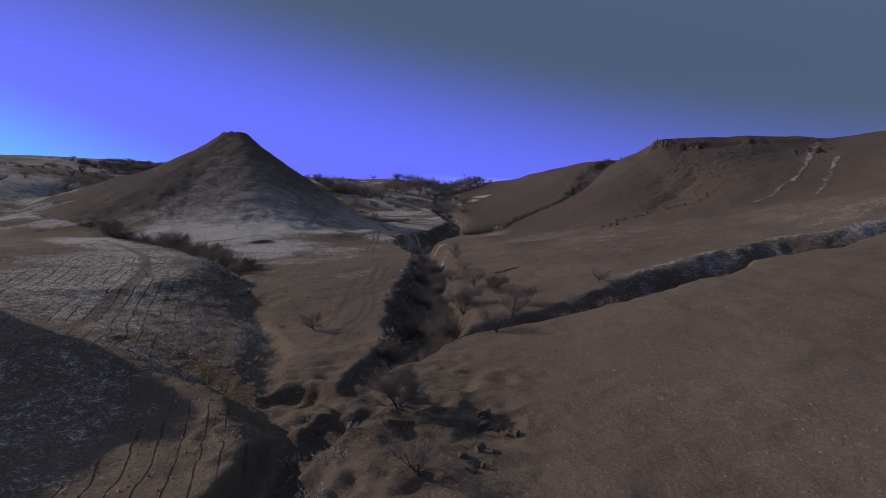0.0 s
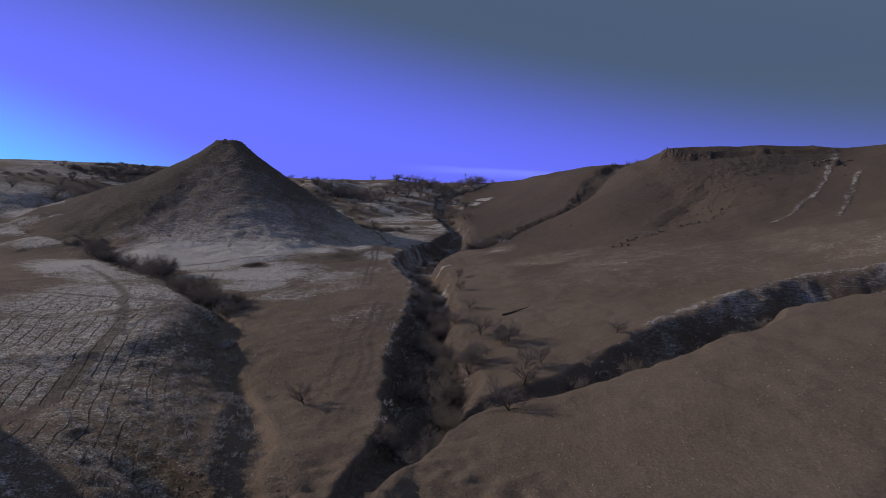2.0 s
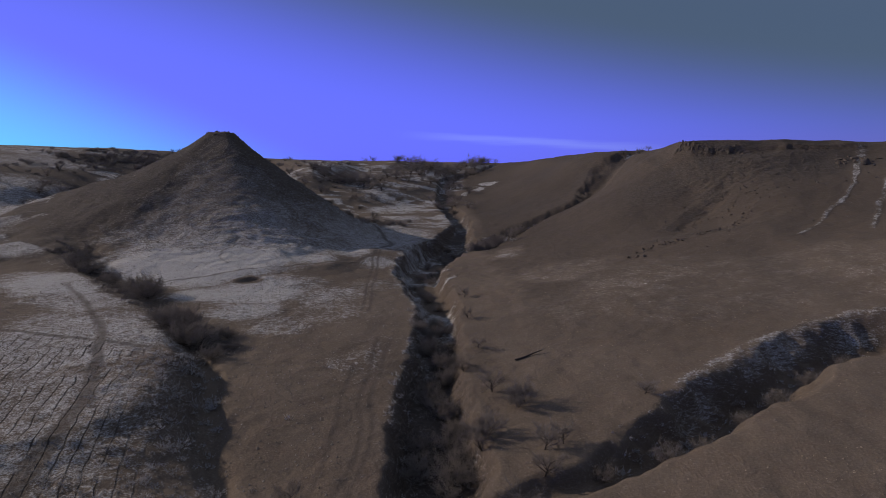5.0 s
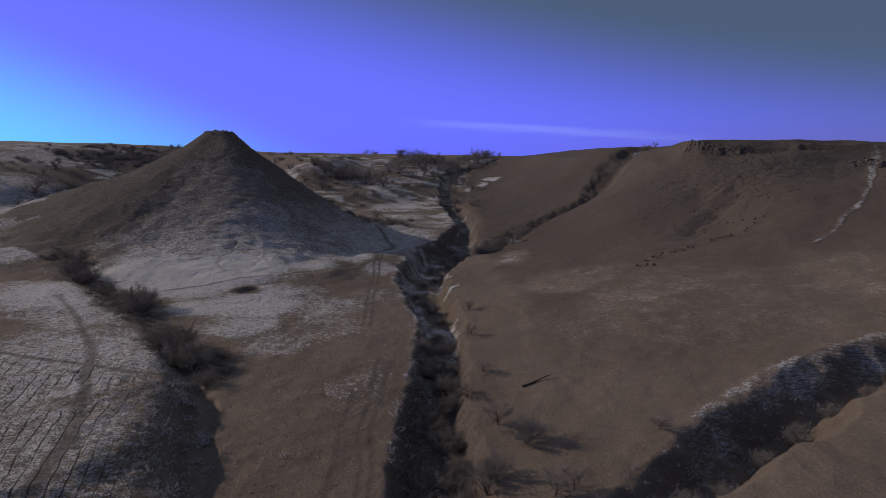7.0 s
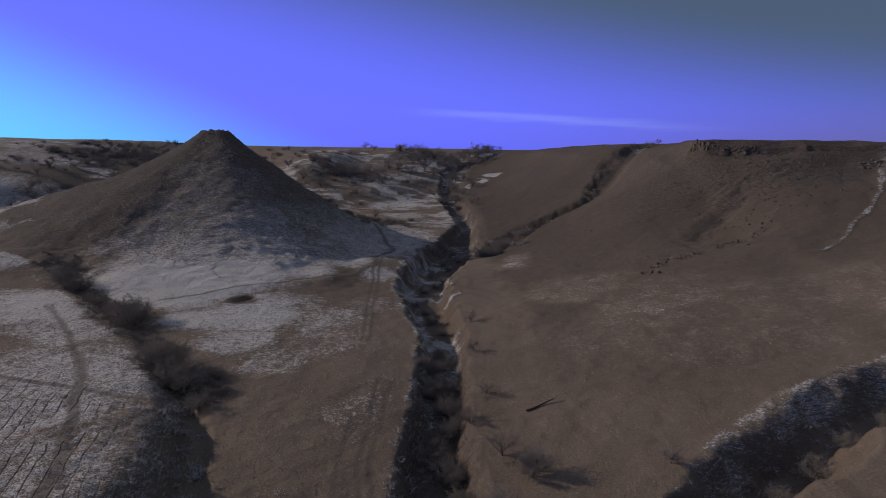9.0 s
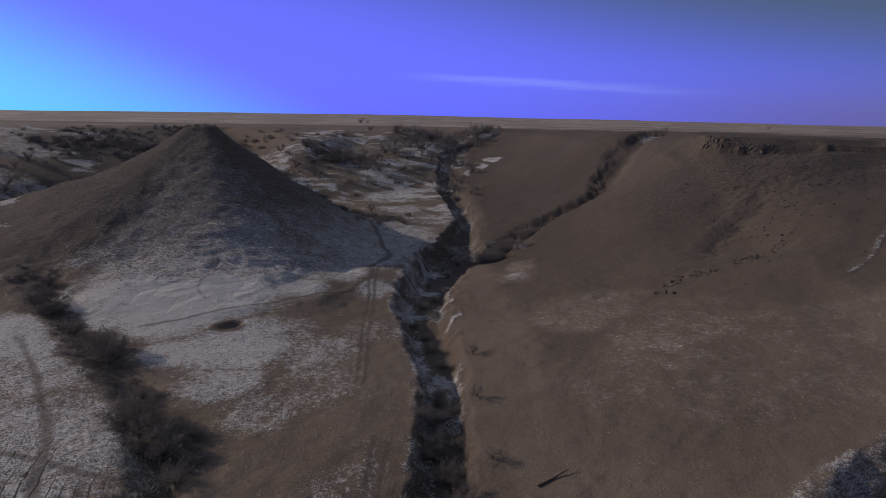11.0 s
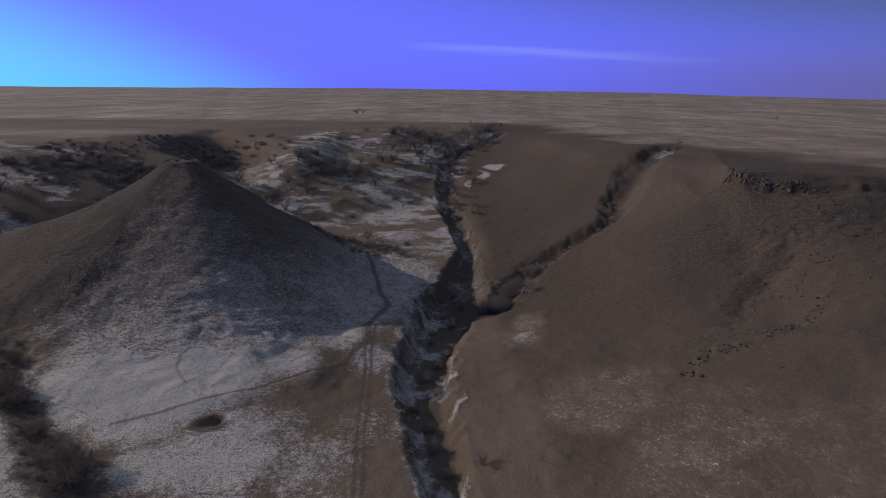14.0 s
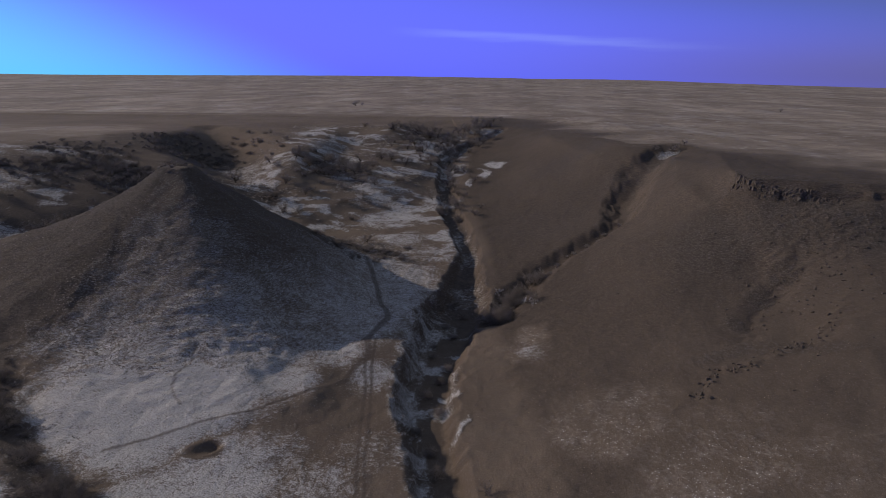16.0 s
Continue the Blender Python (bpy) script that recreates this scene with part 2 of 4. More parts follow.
# gullies: x, y, half width, depth
MAIN = [(20, 560, 5, 2.5), (-2, 535, 6, 3), (-16, 500, 5.5, 2.6), (-13, 438, 5.5, 2.6), (-8, 396, 5.5, 2.8), (0, 350, 5, 3), (-1, 325, 8, 4.5), (-3, 298, 13, 6.0), (-9, 270, 9.5, 5), (-9.6, 240, 8.0, 4.2), (-5.1, 214, 6.6, 3.9),
        (-1.8, 197, 5.2, 3.6), (-0.1, 172, 5.1, 3.6), (0.6, 150, 6.0, 4), (2, 134, 6.9, 4.4), (3.4, 117, 6.0, 4.8), (1.5, 109, 4, 3.0), (-2, 97, 2.4, 0.9), (-1, 86, 2.0, 0.8), (-3.2, 79, 2.2, 1.1), (-2.6, 74, 2.5, 1.3), (-3.0, 66, 2.8, 1.4), (-8, 45, 4.5, 2.6), (-10, 10, 6, 3)]
RAVINE = [(4, 116, 4, 4.5), (11, 119.5, 2.2, 1.2), (20, 123.5, 3.2, 2.0), (27, 128.5, 4.8, 3.4), (33, 132.7, 5.8, 4.4), (44, 142.6, 7.4, 5.4), (56, 152.6, 7.6, 5.6), (67.5, 158, 8.4, 5.4), (75, 159.6, 8.6, 5), (85, 161.5, 6, 4), (115, 166, 4, 2.6), (145, 174, 3, 1)]
SIDE = [(-6, 284, 7, 4), (9, 290, 7, 3), (15, 307, 8, 3.2), (24, 322, 8, 3.0), (35, 332, 7, 3.0), (49, 343, 7.5, 3.4), (60, 351, 9, 4.6), (66, 372, 12, 6.0), (76, 389, 13, 6.0), (92, 402, 10, 3.0)]
LEFT = [(-175, 300, 5, 0.6), (-136, 271, 6, 0.6), (-93, 220, 6, 0.6), (-72, 201, 6, 0.5), (-52, 178, 5, 0.5), (-43, 163, 4, 0.7), (-35.5, 151, 3, 1.0), (-31, 140, 3, 0.9), (-27, 129, 3, 0.8), (-20.5, 119, 3, 0.8), (-15, 106, 3, 0.8), (-13, 97, 2.5, 0.7), (-9, 89, 2, 0.6), (-6.5, 82, 2, 0.4), (-5.0, 74, 2, 0.2), (-4.8, 64, 2, 0.1), (-6, 44, 2, 0), (-10, 0, 2, 0)]
CUT = [(-30, 102, 2, 0.4), (-23.5, 99, 2.2, 1.2), (-19, 95.5, 2.8, 2.4), (-14.5, 91.5, 3.6, 3.2), (-11.6, 90.2, 3.2, 2.4), (-9.6, 92.0, 2.8, 1.4), (-6.7, 92.2, 2.8, 1.7), (-3.7, 91, 2.4, 1.3), (-0.6, 88.8, 2.4, 1.2)]
BITE = [(-5.2, 80.5, 1.6, 1.0), (-5.0, 77.4, 2.4, 2.4), (-4.2, 73, 2.4, 2.2), (-4.5, 66, 2.2, 1.4)]
COMBE = [(-172, 525, 14, 3), (-152, 496, 30, 9), (-138, 460, 42, 14), (-116, 422, 32, 8), (-84, 388, 14, 1.5)]
LIP = [(121, 294.5), (112, 297), (100, 300.5), (91, 305), (86.5, 309), (85.5, 316), (88, 326)]
RIB = [(68, 253), (77, 266), (86, 272), (94, 281)]
DYKE = [(50, 232), (57, 241), (65, 240.5), (74, 246), (81, 246), (93, 258)]
BRAMBLE = [(-128, 252), (-106, 230), (-84, 207), (-65, 189), (-46, 171), (-38, 162)]
APEX = (-96.5, 311.5)


def carve(x, y, line, wobble, flat=0.42):
    d, side, (w, depth) = along(x, y, line)
    d = np.maximum(0, d + wobble * w)
    return depth * (1 - ss(flat, 1.0, d / w)), d / w, side


def floor_height(y):
    return np.interp(y, [-60, 60, 100, 120, 150, 190, 245, 300, 390, 455, 500, 560, 640], [-10.5, -9.2, -7.4, -6.1, -2.5, 0.1, 1.6, 3.0, 11, 17.5, 24, 33, 41])


def plateau_height(x, y):
    k = ss(345, 385, y)
    return 42.3 + 2.4 * (ss(80, 89, x) * (1 - k) + ss(20, 100, x) * k) * (1 - ss(350, 1100, np.hypot(x, y - 300))) - 2.2 * ss(440, 560, y) + 0.4 * grain(x, y, 45, 9)


def cone_height(x, y):
    dx, dy = x - APEX[0], y - APEX[1]
    ang = np.arctan2(dy, dx)
    far = np.hypot(dx, dy)
    dx = np.where(dx < 0, dx / (1 + 0.4 * ss(12, 80, far) * (1 - 0.5 * ss(76, 125, far))), dx * 1.07)
    dy = np.where(dy < 0, dy * 1.04, dy)
    r = np.hypot(dx, dy) * (1 + 0.045 * np.sin(3 * ang + 0.6) + 0.02 * np.sin(7 * ang) - 0.075 * np.exp(-((ang + 0.97) / 0.28) ** 2) + 0.05 * np.exp(-((ang + 0.45) / 0.25) ** 2))
    r = r * (1 + 0.06 * np.exp(-((ang - 0.5) / 0.55) ** 2) * ss(8, 30, far))
    r = r * (1 + 0.045 * np.exp(-((ang + 0.2) / 0.4) ** 2) * ss(45, 70, far))
    return np.interp(r, [0, 5.5, 7, 12, 14, 30, 46, 56, 66, 78, 92, 130], [45.5, 45.1, 43.7, 39.7, 38.4, 28.6, 19.2, 13.6, 9.0, 5.6, 3.4, -8]) + 0.5 * rough(x, y, 9, 3, 31) * ss(2, 20, r)


def bank_rise(inside, y):
    """The terrace's bank: steep where the stream undercuts it, easy on the near side."""
    wide = np.interp(y, [76, 84, 92, 100, 110, 117, 123, 129, 135, 150], [2.0, 5.0, 18.0, 32.0, 36.0, 29.0, 16.0, 11.0, 8.0, 6.0])
    u = np.clip(inside / wide, 0, 1)
    easy = np.interp(y, [86, 98, 127, 136], [0, 1, 1, 0])
    return ss(0, 1, u) * (1 - easy) + (0.10 * ss(0, 0.04, u) + 0.90 * np.interp(u, [0, 0.36, 1], [0, 0.38, 1])) * easy


def furrow(x, y):
    """Phase of the long thin rills that run down the terrace."""
    return (0.94 * x + 0.34 * y + 1.7 * grain(x, y, 17, 51) + 0.30 * grain(x, y, 4, 53) + 0.12 * grain(x, y, 1.6, 54)) * 2 * math.pi / 1.8


def climb(x, y):
    """How far up the right-hand and the left-hand slope a place lies, 0 to 1."""
    dr_e, sr_e, _ = along(x, y, EDGE_R)
    dr_r, sr_r, _ = along(x, y, RIM_R)
    dl_e, sl_e, _ = along(x, y, EDGE_L)
    dl_r, sl_r, _ = along(x, y, RIM_L)
    ur = np.where(sr_e < 0, dr_e / (dr_e + dr_r + 1e-6), 0)
    ul = np.where(sl_e > 0, dl_e / (dl_e + dl_r + 1e-6), 0)
    return np.where(sr_r < 0, 1, ur), np.where((sl_r > 0) & (sl_e > 0), 1, ul)


def land(x, y):
    """Height of the ground."""
    x, y = np.asarray(x, float), np.asarray(y, float)
    fl, top = floor_height(y), plateau_height(x, y)
    ur = ul = 0
    for ox, oy in ((-7, -5), (7, -7), (-5, 7), (6, 6)):
        a, b = climb(x + ox, y + oy)
        ur, ul = ur + a / 4, ul + b / 4
    beyond = ss(600, 650, y)
    ur = np.where(y > 640, 1, ur)
    buttress = 0.05 * grain(x, y, 26, 3) * ss(0.25, 0.6, ur) * (1 - ss(0.9, 1.0, ur))
    ur = np.clip(ur + buttress, 0, 1)
    near_slope = 0.5 * ur + 0.5 * ur ** 3
    far_slope = 0.3 * ur + 0.7 * ur ** 2.5
    k = ss(205, 238, y)
    right = near_slope * (1 - k) + far_slope * k
    # the bluffs behind the hill rise at once, the valley head keeps low until under its rim
    bluff = np.interp(ul, [0, 0.22, 0.31, 0.50, 0.80, 1], [0, 0.31, 0.46, 0.66, 0.88, 1])
    bowl = np.interp(ul, [0, 0.10, 0.30, 0.70, 0.86, 1], [0, 0.15, 0.27, 0.37, 0.72, 1])
    k = ss(-98, -72, x)
    g = np.maximum(right, bluff * (1 - k) + bowl * k)
    z = fl + np.maximum(0, top - fl) * np.maximum(g, beyond)
    # the wide plateau rolls, and falls away towards the far right
    z = z + ss(660, 950, y) * 1.5 * rough(x, y, 230, 3, 5)
    z = z + ss(1200, 4200, y) * (np.interp(x, [-2850, -1450, -180, 1250, 2350, 3400], [5, 13, 12, -3, -33, -50]) + 2.5 * rough(x, y, 900, 3, 15))
    # the crag: a scarp under the right-hand rim
    scarp = np.exp(-(((x - 100) / 24) ** 2 + ((y - 301) / 15) ** 2))
    z = z - 2.2 * scarp * ss(0.60, 0.94, ur) * (1 - ss(0.96, 0.99, ur))
    # the basalt lip of the crag, broken into columns
    d, side, _ = along(x, y, LIP)
    inland = np.where(side < 0, d, -d) + 0.9 * rough(x, y, 3.0, 2, 55)
    lip = ss(-0.7, 0.7, inland) * (1 - ss(14, 26, inland))
    z = z + lip * np.clip(44.6 + 0.3 * grain(x, y, 5, 56) - z, 0, 1.7 + 0.6 * grain(x, y, 7, 57) + 1.0 * (1 - ss(88, 98, x)))
    # the spur at the hill's foot where the paths meet
    z = z + 2.2 * np.exp(-(((x + 26) / 11) ** 2 + ((y - 262) / 12) ** 2))
    # the terrace on the near left and the rise behind the hill's shoulder
    d, side, _ = along(x, y, LEFT)
    high = np.interp(y, [50, 78, 85, 92, 110, 122, 135, 150, 180, 220, 260], [1.7, 1.7, 3.2, 5.2, 5.6, 5.0, 4.6, 3.4, 1.6, 1.2, 0.4])
    inside = np.where(side < 0, d, 0)
    z = z + np.where(y < 300, high * bank_rise(inside, y), 0) * (1 - ss(230, 300, y))
    z = z + 2.4 * ss(22, 70, inside) * np.interp(y, [92, 102, 140, 165], [0, 1, 1, 0])
    z = z + 2.3 * np.exp(-(((x - 40) / 32) ** 2 + ((y - 111) / 24) ** 2))
    # knoll beyond the near left field
    z = np.maximum(z, -16 + (33.4 - np.interp(y, [61, 67, 73, 80, 87, 95], [0.0, 0.4, 1.3, 3.4, 3.2, 0])) * np.exp(-(((x + 68.5) / 24) ** 2 + ((y - 78) / 37) ** 4)))
    c = cone_height(x, y)
    k = np.clip(0.5 + 0.5 * (c - z) / 3.0, 0, 1)
    z = z * (1 - k) + c * k + 3.0 * k * (1 - k)
    wob = 0.14 * grain(x, y, 9, 11) + 0.11 * grain(x, y, 3.3, 12) + 0.06 * grain(x, y, 1.4, 13)
    cuts = 0
    for line, flat in ((MAIN, 0.48), (RAVINE, 0.12), (SIDE, 0.0), (LEFT, 0.2), (CUT, 0.35), (BITE, 0.35)):
        cuts = np.maximum(cuts, carve(x, y, line, wob, flat)[0])
    z = z - cuts - carve(x, y, COMBE, 0.03 * grain(x, y, 20, 14), 0.0)[0]
    # the small pit on the apron
    pu, pv = (x + 52.5) * 0.88 + (y - 216) * 0.47, (y - 216) * 0.88 - (x + 52.5) * 0.47
    hollow = np.hypot(pu / 4.0, pv / 1.9)
    z = z - (0.9 + 0.20 * pu) * (1 - ss(0.35, 1.0, hollow)) + 0.22 * np.exp(-((hollow - 1.2) / 0.25) ** 2)
    # lumpy scree below the crag and along the two ribs
    lumpy = np.exp(-(((x - 95) / 20) ** 2 + ((y - 284) / 15) ** 2)) + np.exp(-((along(x, y, RIB)[0]) / 2.2) ** 2) + 0.8 * np.exp(-((along(x, y, DYKE)[0]) / 2.0) ** 2)
    z = z + np.clip(lumpy, 0, 1) * (0.75 * np.abs(rough(x, y, 3.4, 3, 47)) - 0.25) - 0.7 * np.exp(-((along(x, y, RIB)[0]) / 3.0) ** 2)
    # rills, hummocks and sheep tracks
    near = 1 - ss(420, 700, np.hypot(x, y - 150))
    z = z + near * (0.30 * rough(x, y, 14, 3, 21) + 0.10 * rough(x, y, 2.4, 2, 25))
    bank = ss(0, 3, inside) * (1 - ss(14, 22, inside)) * (1 - ss(150, 175, y)) * ss(66, 80, y)
    z = z + bank * (0.3 * np.abs(rough(x, y, 4.0, 3, 45)) - 0.1)
    broken = np.exp(-(((x - 3) / 10) ** 2 + ((y - 90) / 16) ** 2))
    z = z - 0.55 * np.exp(-(((x - 4) / 11) ** 2 + ((y - 84) / 15) ** 2)) * ss(-0.02, 0.12, rough(x, y, 5.5, 4, 43))
    z = z + np.exp(-(((x + 4) / 19) ** 2 + ((y - 87) / 17) ** 2) ** 2) * (0.2 - 0.55 * np.abs(rough(x, y, 3.2, 4, 49)))
    z = z + broken * (0.4 - 1.0 * np.abs(rough(x, y, 6.0, 4, 41)))
    z = z + 0.14 * (np.abs(rough(x, y, 2.2, 2, 71)) - 0.35) * (1 - ss(60, 85, np.hypot(x - APEX[0], y - APEX[1])))
    # terracettes and humps on the hillside, drawn out along the slope
    dx, dy = x - APEX[0], y - APEX[1]
    r = np.hypot(dx, dy)
    u = np.arctan2(dy, dx) * np.maximum(r, 6.0)
    humps = rough(u * 0.55 + 1.5 * grain(x, y, 9, 76), r + 1.2 * grain(x, y, 6, 75), 1.9, 2, 73)
    side = np.degrees(np.arctan2(dy, dx))
    z = z + (0.07 + 0.19 * ss(-118, -96, side) * (1 - ss(30, 60, side))) * humps * ss(5, 14, r) * (1 - ss(70, 88, r))
    return z


# ---- the ground: one sheet from the near field to the horizon ----
def steps_between(*stretches):
    """Grid lines: (from, to, spacing) joined end to end."""
    out = []
    for a, b, gap in stretches:
        n = max(1, round((b - a) / gap))
        out += [a + (b - a) * i / n for i in range(n)]
    return np.array(out + [stretches[-1][1]])


# snow lying: centre, half axes, how deep
DRIFTS = [(-70, 230, 26, 20, 1.0), (-50, 238, 15, 13, 0.85), (-86, 234, 16, 15, 0.9), (-62, 262, 18, 18, 0.72), (-34, 262, 10, 9, 0.9), (-20, 250, 9, 9, 0.8), (-74, 284, 13, 18, 0.5), (-42, 284, 11, 14, 0.62),
          (-40, 212, 20, 10, 0.5), (-24, 194, 14, 12, 0.40), (-9, 162, 8, 10, 0.34), (-16, 216, 9, 9, 0.42), (-62, 160, 26, 30, 0.70), (-44, 192, 9, 11, 0.75), (-50, 207, 16, 11, 0.85), (-28, 206, 16, 9, 0.55), (-34, 182, 7, 9, 0.55)]
DRIFTS += [(-97, 206, 24, 17, 0.85), (-46, 128, 22, 24, 0.58), (-80, 188, 20, 16, 0.65), (-28, 110, 14, 13, 0.42), (-22, 86, 14, 20, 0.56), (20, 264, 5, 6, 0.5), (-38, 388, 15, 15, 1.0), (-19, 418, 5, 22, 0.95), (-36, 363, 8, 5, 1.0), (-45, 452, 10, 8, 0.9), (-97, 383, 9, 6, 0.8), (-48, 420, 18, 20, 0.8),
           (-45, 358, 12, 12, 0.7), (-56, 430, 22, 22, 0.6), (-24, 515, 9, 16, 0.85), (1, 453, 2.5, 9, 0.75), (8, 468, 3.5, 9, 0.85), (15, 482, 4, 7, 0.8), (-25, 350, 15, 18, 0.8), (-20, 331, 10, 8, 0.6), (6, 560, 12, 12, 0.7)]
DRIFTS += [(108, 183, 14, 5, 0.42), (-152, 256, 18, 9, 0.7), (-132, 238, 14, 8, 0.7), (-178, 282, 20, 11, 0.65), (-80, 485, 26, 22, 0.62), (-112, 440, 22, 20, 0.55), (-190, 300, 34, 34, 0.66), (-150, 286, 12, 10, 0.6), (-204, 360, 32, 25, 0.55), (-235, 385, 34, 18, 0.5), (-2.6, 245, 1.8, 5, 1.0), (0.4, 228, 1.3, 5, 0.8), (92, 396, 6, 5, 0.7)]
FROSTED = [(96, 184, 18, 8, 1.0), (112, 186, 16, 8, 0.9), (55, 188, 28, 16, 0.5), (76, 178, 26, 12, 0.45), (40, 201, 16, 10, 0.7), (26, 222, 8, 8, 1.0), (88, 206, 20, 9, 0.55), (32, 232, 13, 9, 0.75), (46, 219, 14, 9, 0.6), (62, 204, 20, 10, 0.5), (84, 196, 20, 9, 0.65), (31, 223, 13, 9, 1.0), (47, 209, 13, 9, 1.0), (21, 272, 5, 5, 1.0), (34, 192, 20, 14, 0.6), (20, 264, 7, 7, 0.8), (-30, 196, 22, 18, 0.5), (40, 84, 16, 14, 0.35), (-50, 130, 30, 40, 0.30), (-27, 112, 14, 14, 0.5), (-16, 190, 9, 26, 0.32), (-34, 208, 14, 10, 0.5)]
# right-hand slope: dark patches paint the shading under the rim
HEATH_AND_SHADE = [(76, 385, 20, 13, 0.7), (50, 438, 24, 14, 0.5), (32, 372, 22, 22, 0.35)]
# brush and heather cover elsewhere
HEATH_AND_SHADE += [(-52, 349, 14, 7, 0.9), (-34, 342, 12, 6, 0.9), (-97, 396, 12, 8, 0.7), (-83, 392, 9, 7, 0.8), (-64, 425, 12, 16, 1.0), (-48, 482, 16, 9, 0.6), (-64, 520, 18, 10, 0.6), (-104, 404, 16, 9, 0.8), (-30, 455, 8, 10, 0.6), (-78, 447, 15, 14, 1.0), (-172, 384, 44, 20, 1.0), (-168, 452, 26, 42, 1.0), (-140, 440, 26, 40, 0.9), (-190, 410, 26, 18, 0.8), (-128, 398, 16, 14, 0.9), (-46, 340, 14, 8, 0.8), (-30, 560, 30, 18, 0.8), (0, 585, 26, 12, 0.7), (-92, 392, 12, 10, 0.6), (-70, 198, 10, 4, 0.6), (-96, 222, 12, 4, 0.5), (-46, 170, 7, 6, 0.6)]
STONY = [(79, 267, 4, 6, 0.8), (87, 274, 4, 4, 0.7), (71, 257, 3, 4, 0.7), (97, 300, 16, 6, 0.9), (92, 298, 26, 16, 0.75), (112, 282, 20, 14, 0.7), (80, 300, 18, 20, 0.6), (66, 246, 16, 4, 0.6), (-22, 100, 12, 10, 0.6), (4, 84, 10, 10, 0.5)]
# trodden ways: x, y, half width
WAYS = [
    [(-73, 215, 0.25), (-58.7, 222.1, 0.25), (-45, 229.5, 0.2), (-38, 236, 0.3), (-30.6, 244, 0.45), (-25.5, 257, 0.7), (-28, 267, 0.7), (-24.5, 284, 0.8), (-28, 298, 0.8), (-33, 315, 0.8), (-39, 340, 0.8)],
    [(-37, 96, 0.4), (-41, 119, 1.1), (-44, 132, 0.9), (-50, 145, 0.8), (-60, 163, 0.7), (-76, 184, 0.4), (-94, 204, 0.2)],
    [(-90, 166, 0.5), (-68, 160, 0.5), (-58, 158, 0.5), (-44, 153, 0.5)],
]
WAYS += [
    [(-141, 285, 0.5), (-142.5, 268, 0.7), (-140.5, 258, 0.8), (-130, 246, 0.8), (-115, 232.5, 0.6), (-103.5, 223, 0.3)],
    [(-68.4, 250, 0.08), (-67.2, 244.4, 0.08), (-68.6, 239.5, 0.08), (-67, 234.5, 0.08), (-63, 229, 0.08)],
]
# wheel tracks on the valley floor
WAYS += [
    [(-17.5, 190, 0.22), (-20.2, 210, 0.22), (-22.8, 228, 0.22), (-25, 248, 0.22), (-27, 268, 0.22)],
    [(-15.9, 190, 0.22), (-18.6, 210, 0.22), (-21.2, 228, 0.22), (-23.4, 248, 0.22), (-25.6, 268, 0.22)],
    [(-9.0, 110, 0.2), (-8.5, 130, 0.2), (-10.5, 150, 0.2), (-12, 172, 0.2)],
    [(-7.4, 112, 0.2), (-7.0, 130, 0.2), (-8.8, 150, 0.2), (-9.5, 170, 0.2)],
    [(-11.5, 118, 0.18), (-12.4, 138, 0.18), (-14, 158, 0.18)],
]
TRACES = [[(141, 290, 1.0), (134, 277, 0.9), (127, 266, 0.6), (121, 257, 0.4), (113, 248, 0.35), (107, 242, 0.35), (99, 234, 0.3), (91.7, 228, 0.2)], [(131, 256, 0.7), (127, 250, 0.5), (120.4, 243, 0.45), (114, 232, 0.35), (107.5, 222, 0.25)]]


def patches(x, y, table):
    out = np.zeros(x.shape)
    x, y = x + 5.5 * rough(x, y, 22, 4, 81), y + 5.5 * rough(x, y, 22, 4, 85)
    for cx, cy, rx, ry, s in table:
        d = np.hypot((x - cx) / rx, (y - cy) / ry)
        out = np.maximum(out, s * (1 - ss(0.45, 1.35, d)))
    return out


def ways(x, y, table, soft=0.35):
    out = np.zeros(x.shape)
    for line in table:
        d, _, (half,) = along(x + 0.8 * grain(x, y, 9, 61), y, line)
        out = np.maximum(out, (1 - ss(0, 1, (d - half) / soft)) * np.where(half < 0.3, 0.95, 0.9))
    return out


gx = steps_between((-4500, -1200, 300), (-1200, -500, 50), (-500, -240, 8), (-240, -130, 1.8), (-130, -62, 0.55), (-62, 62, 0.4), (62, 135, 0.8), (135, 200, 2), (200, 500, 10), (500, 1200, 50), (1200, 4500, 300))
gy = steps_between((-1500, -100, 100), (-100, 40, 6), (40, 62, 1), (62, 172, 0.4), (172, 225, 0.6), (225, 300, 0.5), (300, 320, 0.8), (320, 640, 1.5), (640, 1000, 8), (1000, 4700, 60))
X, Y = np.meshgrid(gx, gy)
Z = land(X, Y)
nx, ny = len(gx), len(gy)
mesh = bpy.data.meshes.new("ground")
i = (np.arange(ny - 1)[:, None] * nx + np.arange(nx - 1)[None, :]).ravel()
quads = np.stack([i, i + 1, i + nx + 1, i + nx], 1)
mesh.vertices.add(nx * ny)
mesh.vertices.foreach_set("co", np.stack([X, Y, Z], -1).astype(np.float32).ravel())
mesh.loops.add(quads.size)
mesh.loops.foreach_set("vertex_index", quads.ravel().astype(np.int32))
mesh.polygons.add(len(quads))
mesh.polygons.foreach_set("loop_start", np.arange(0, quads.size, 4, dtype=np.int32))
mesh.polygons.foreach_set("use_smooth", np.ones(len(quads), dtype=bool))
mesh.update()

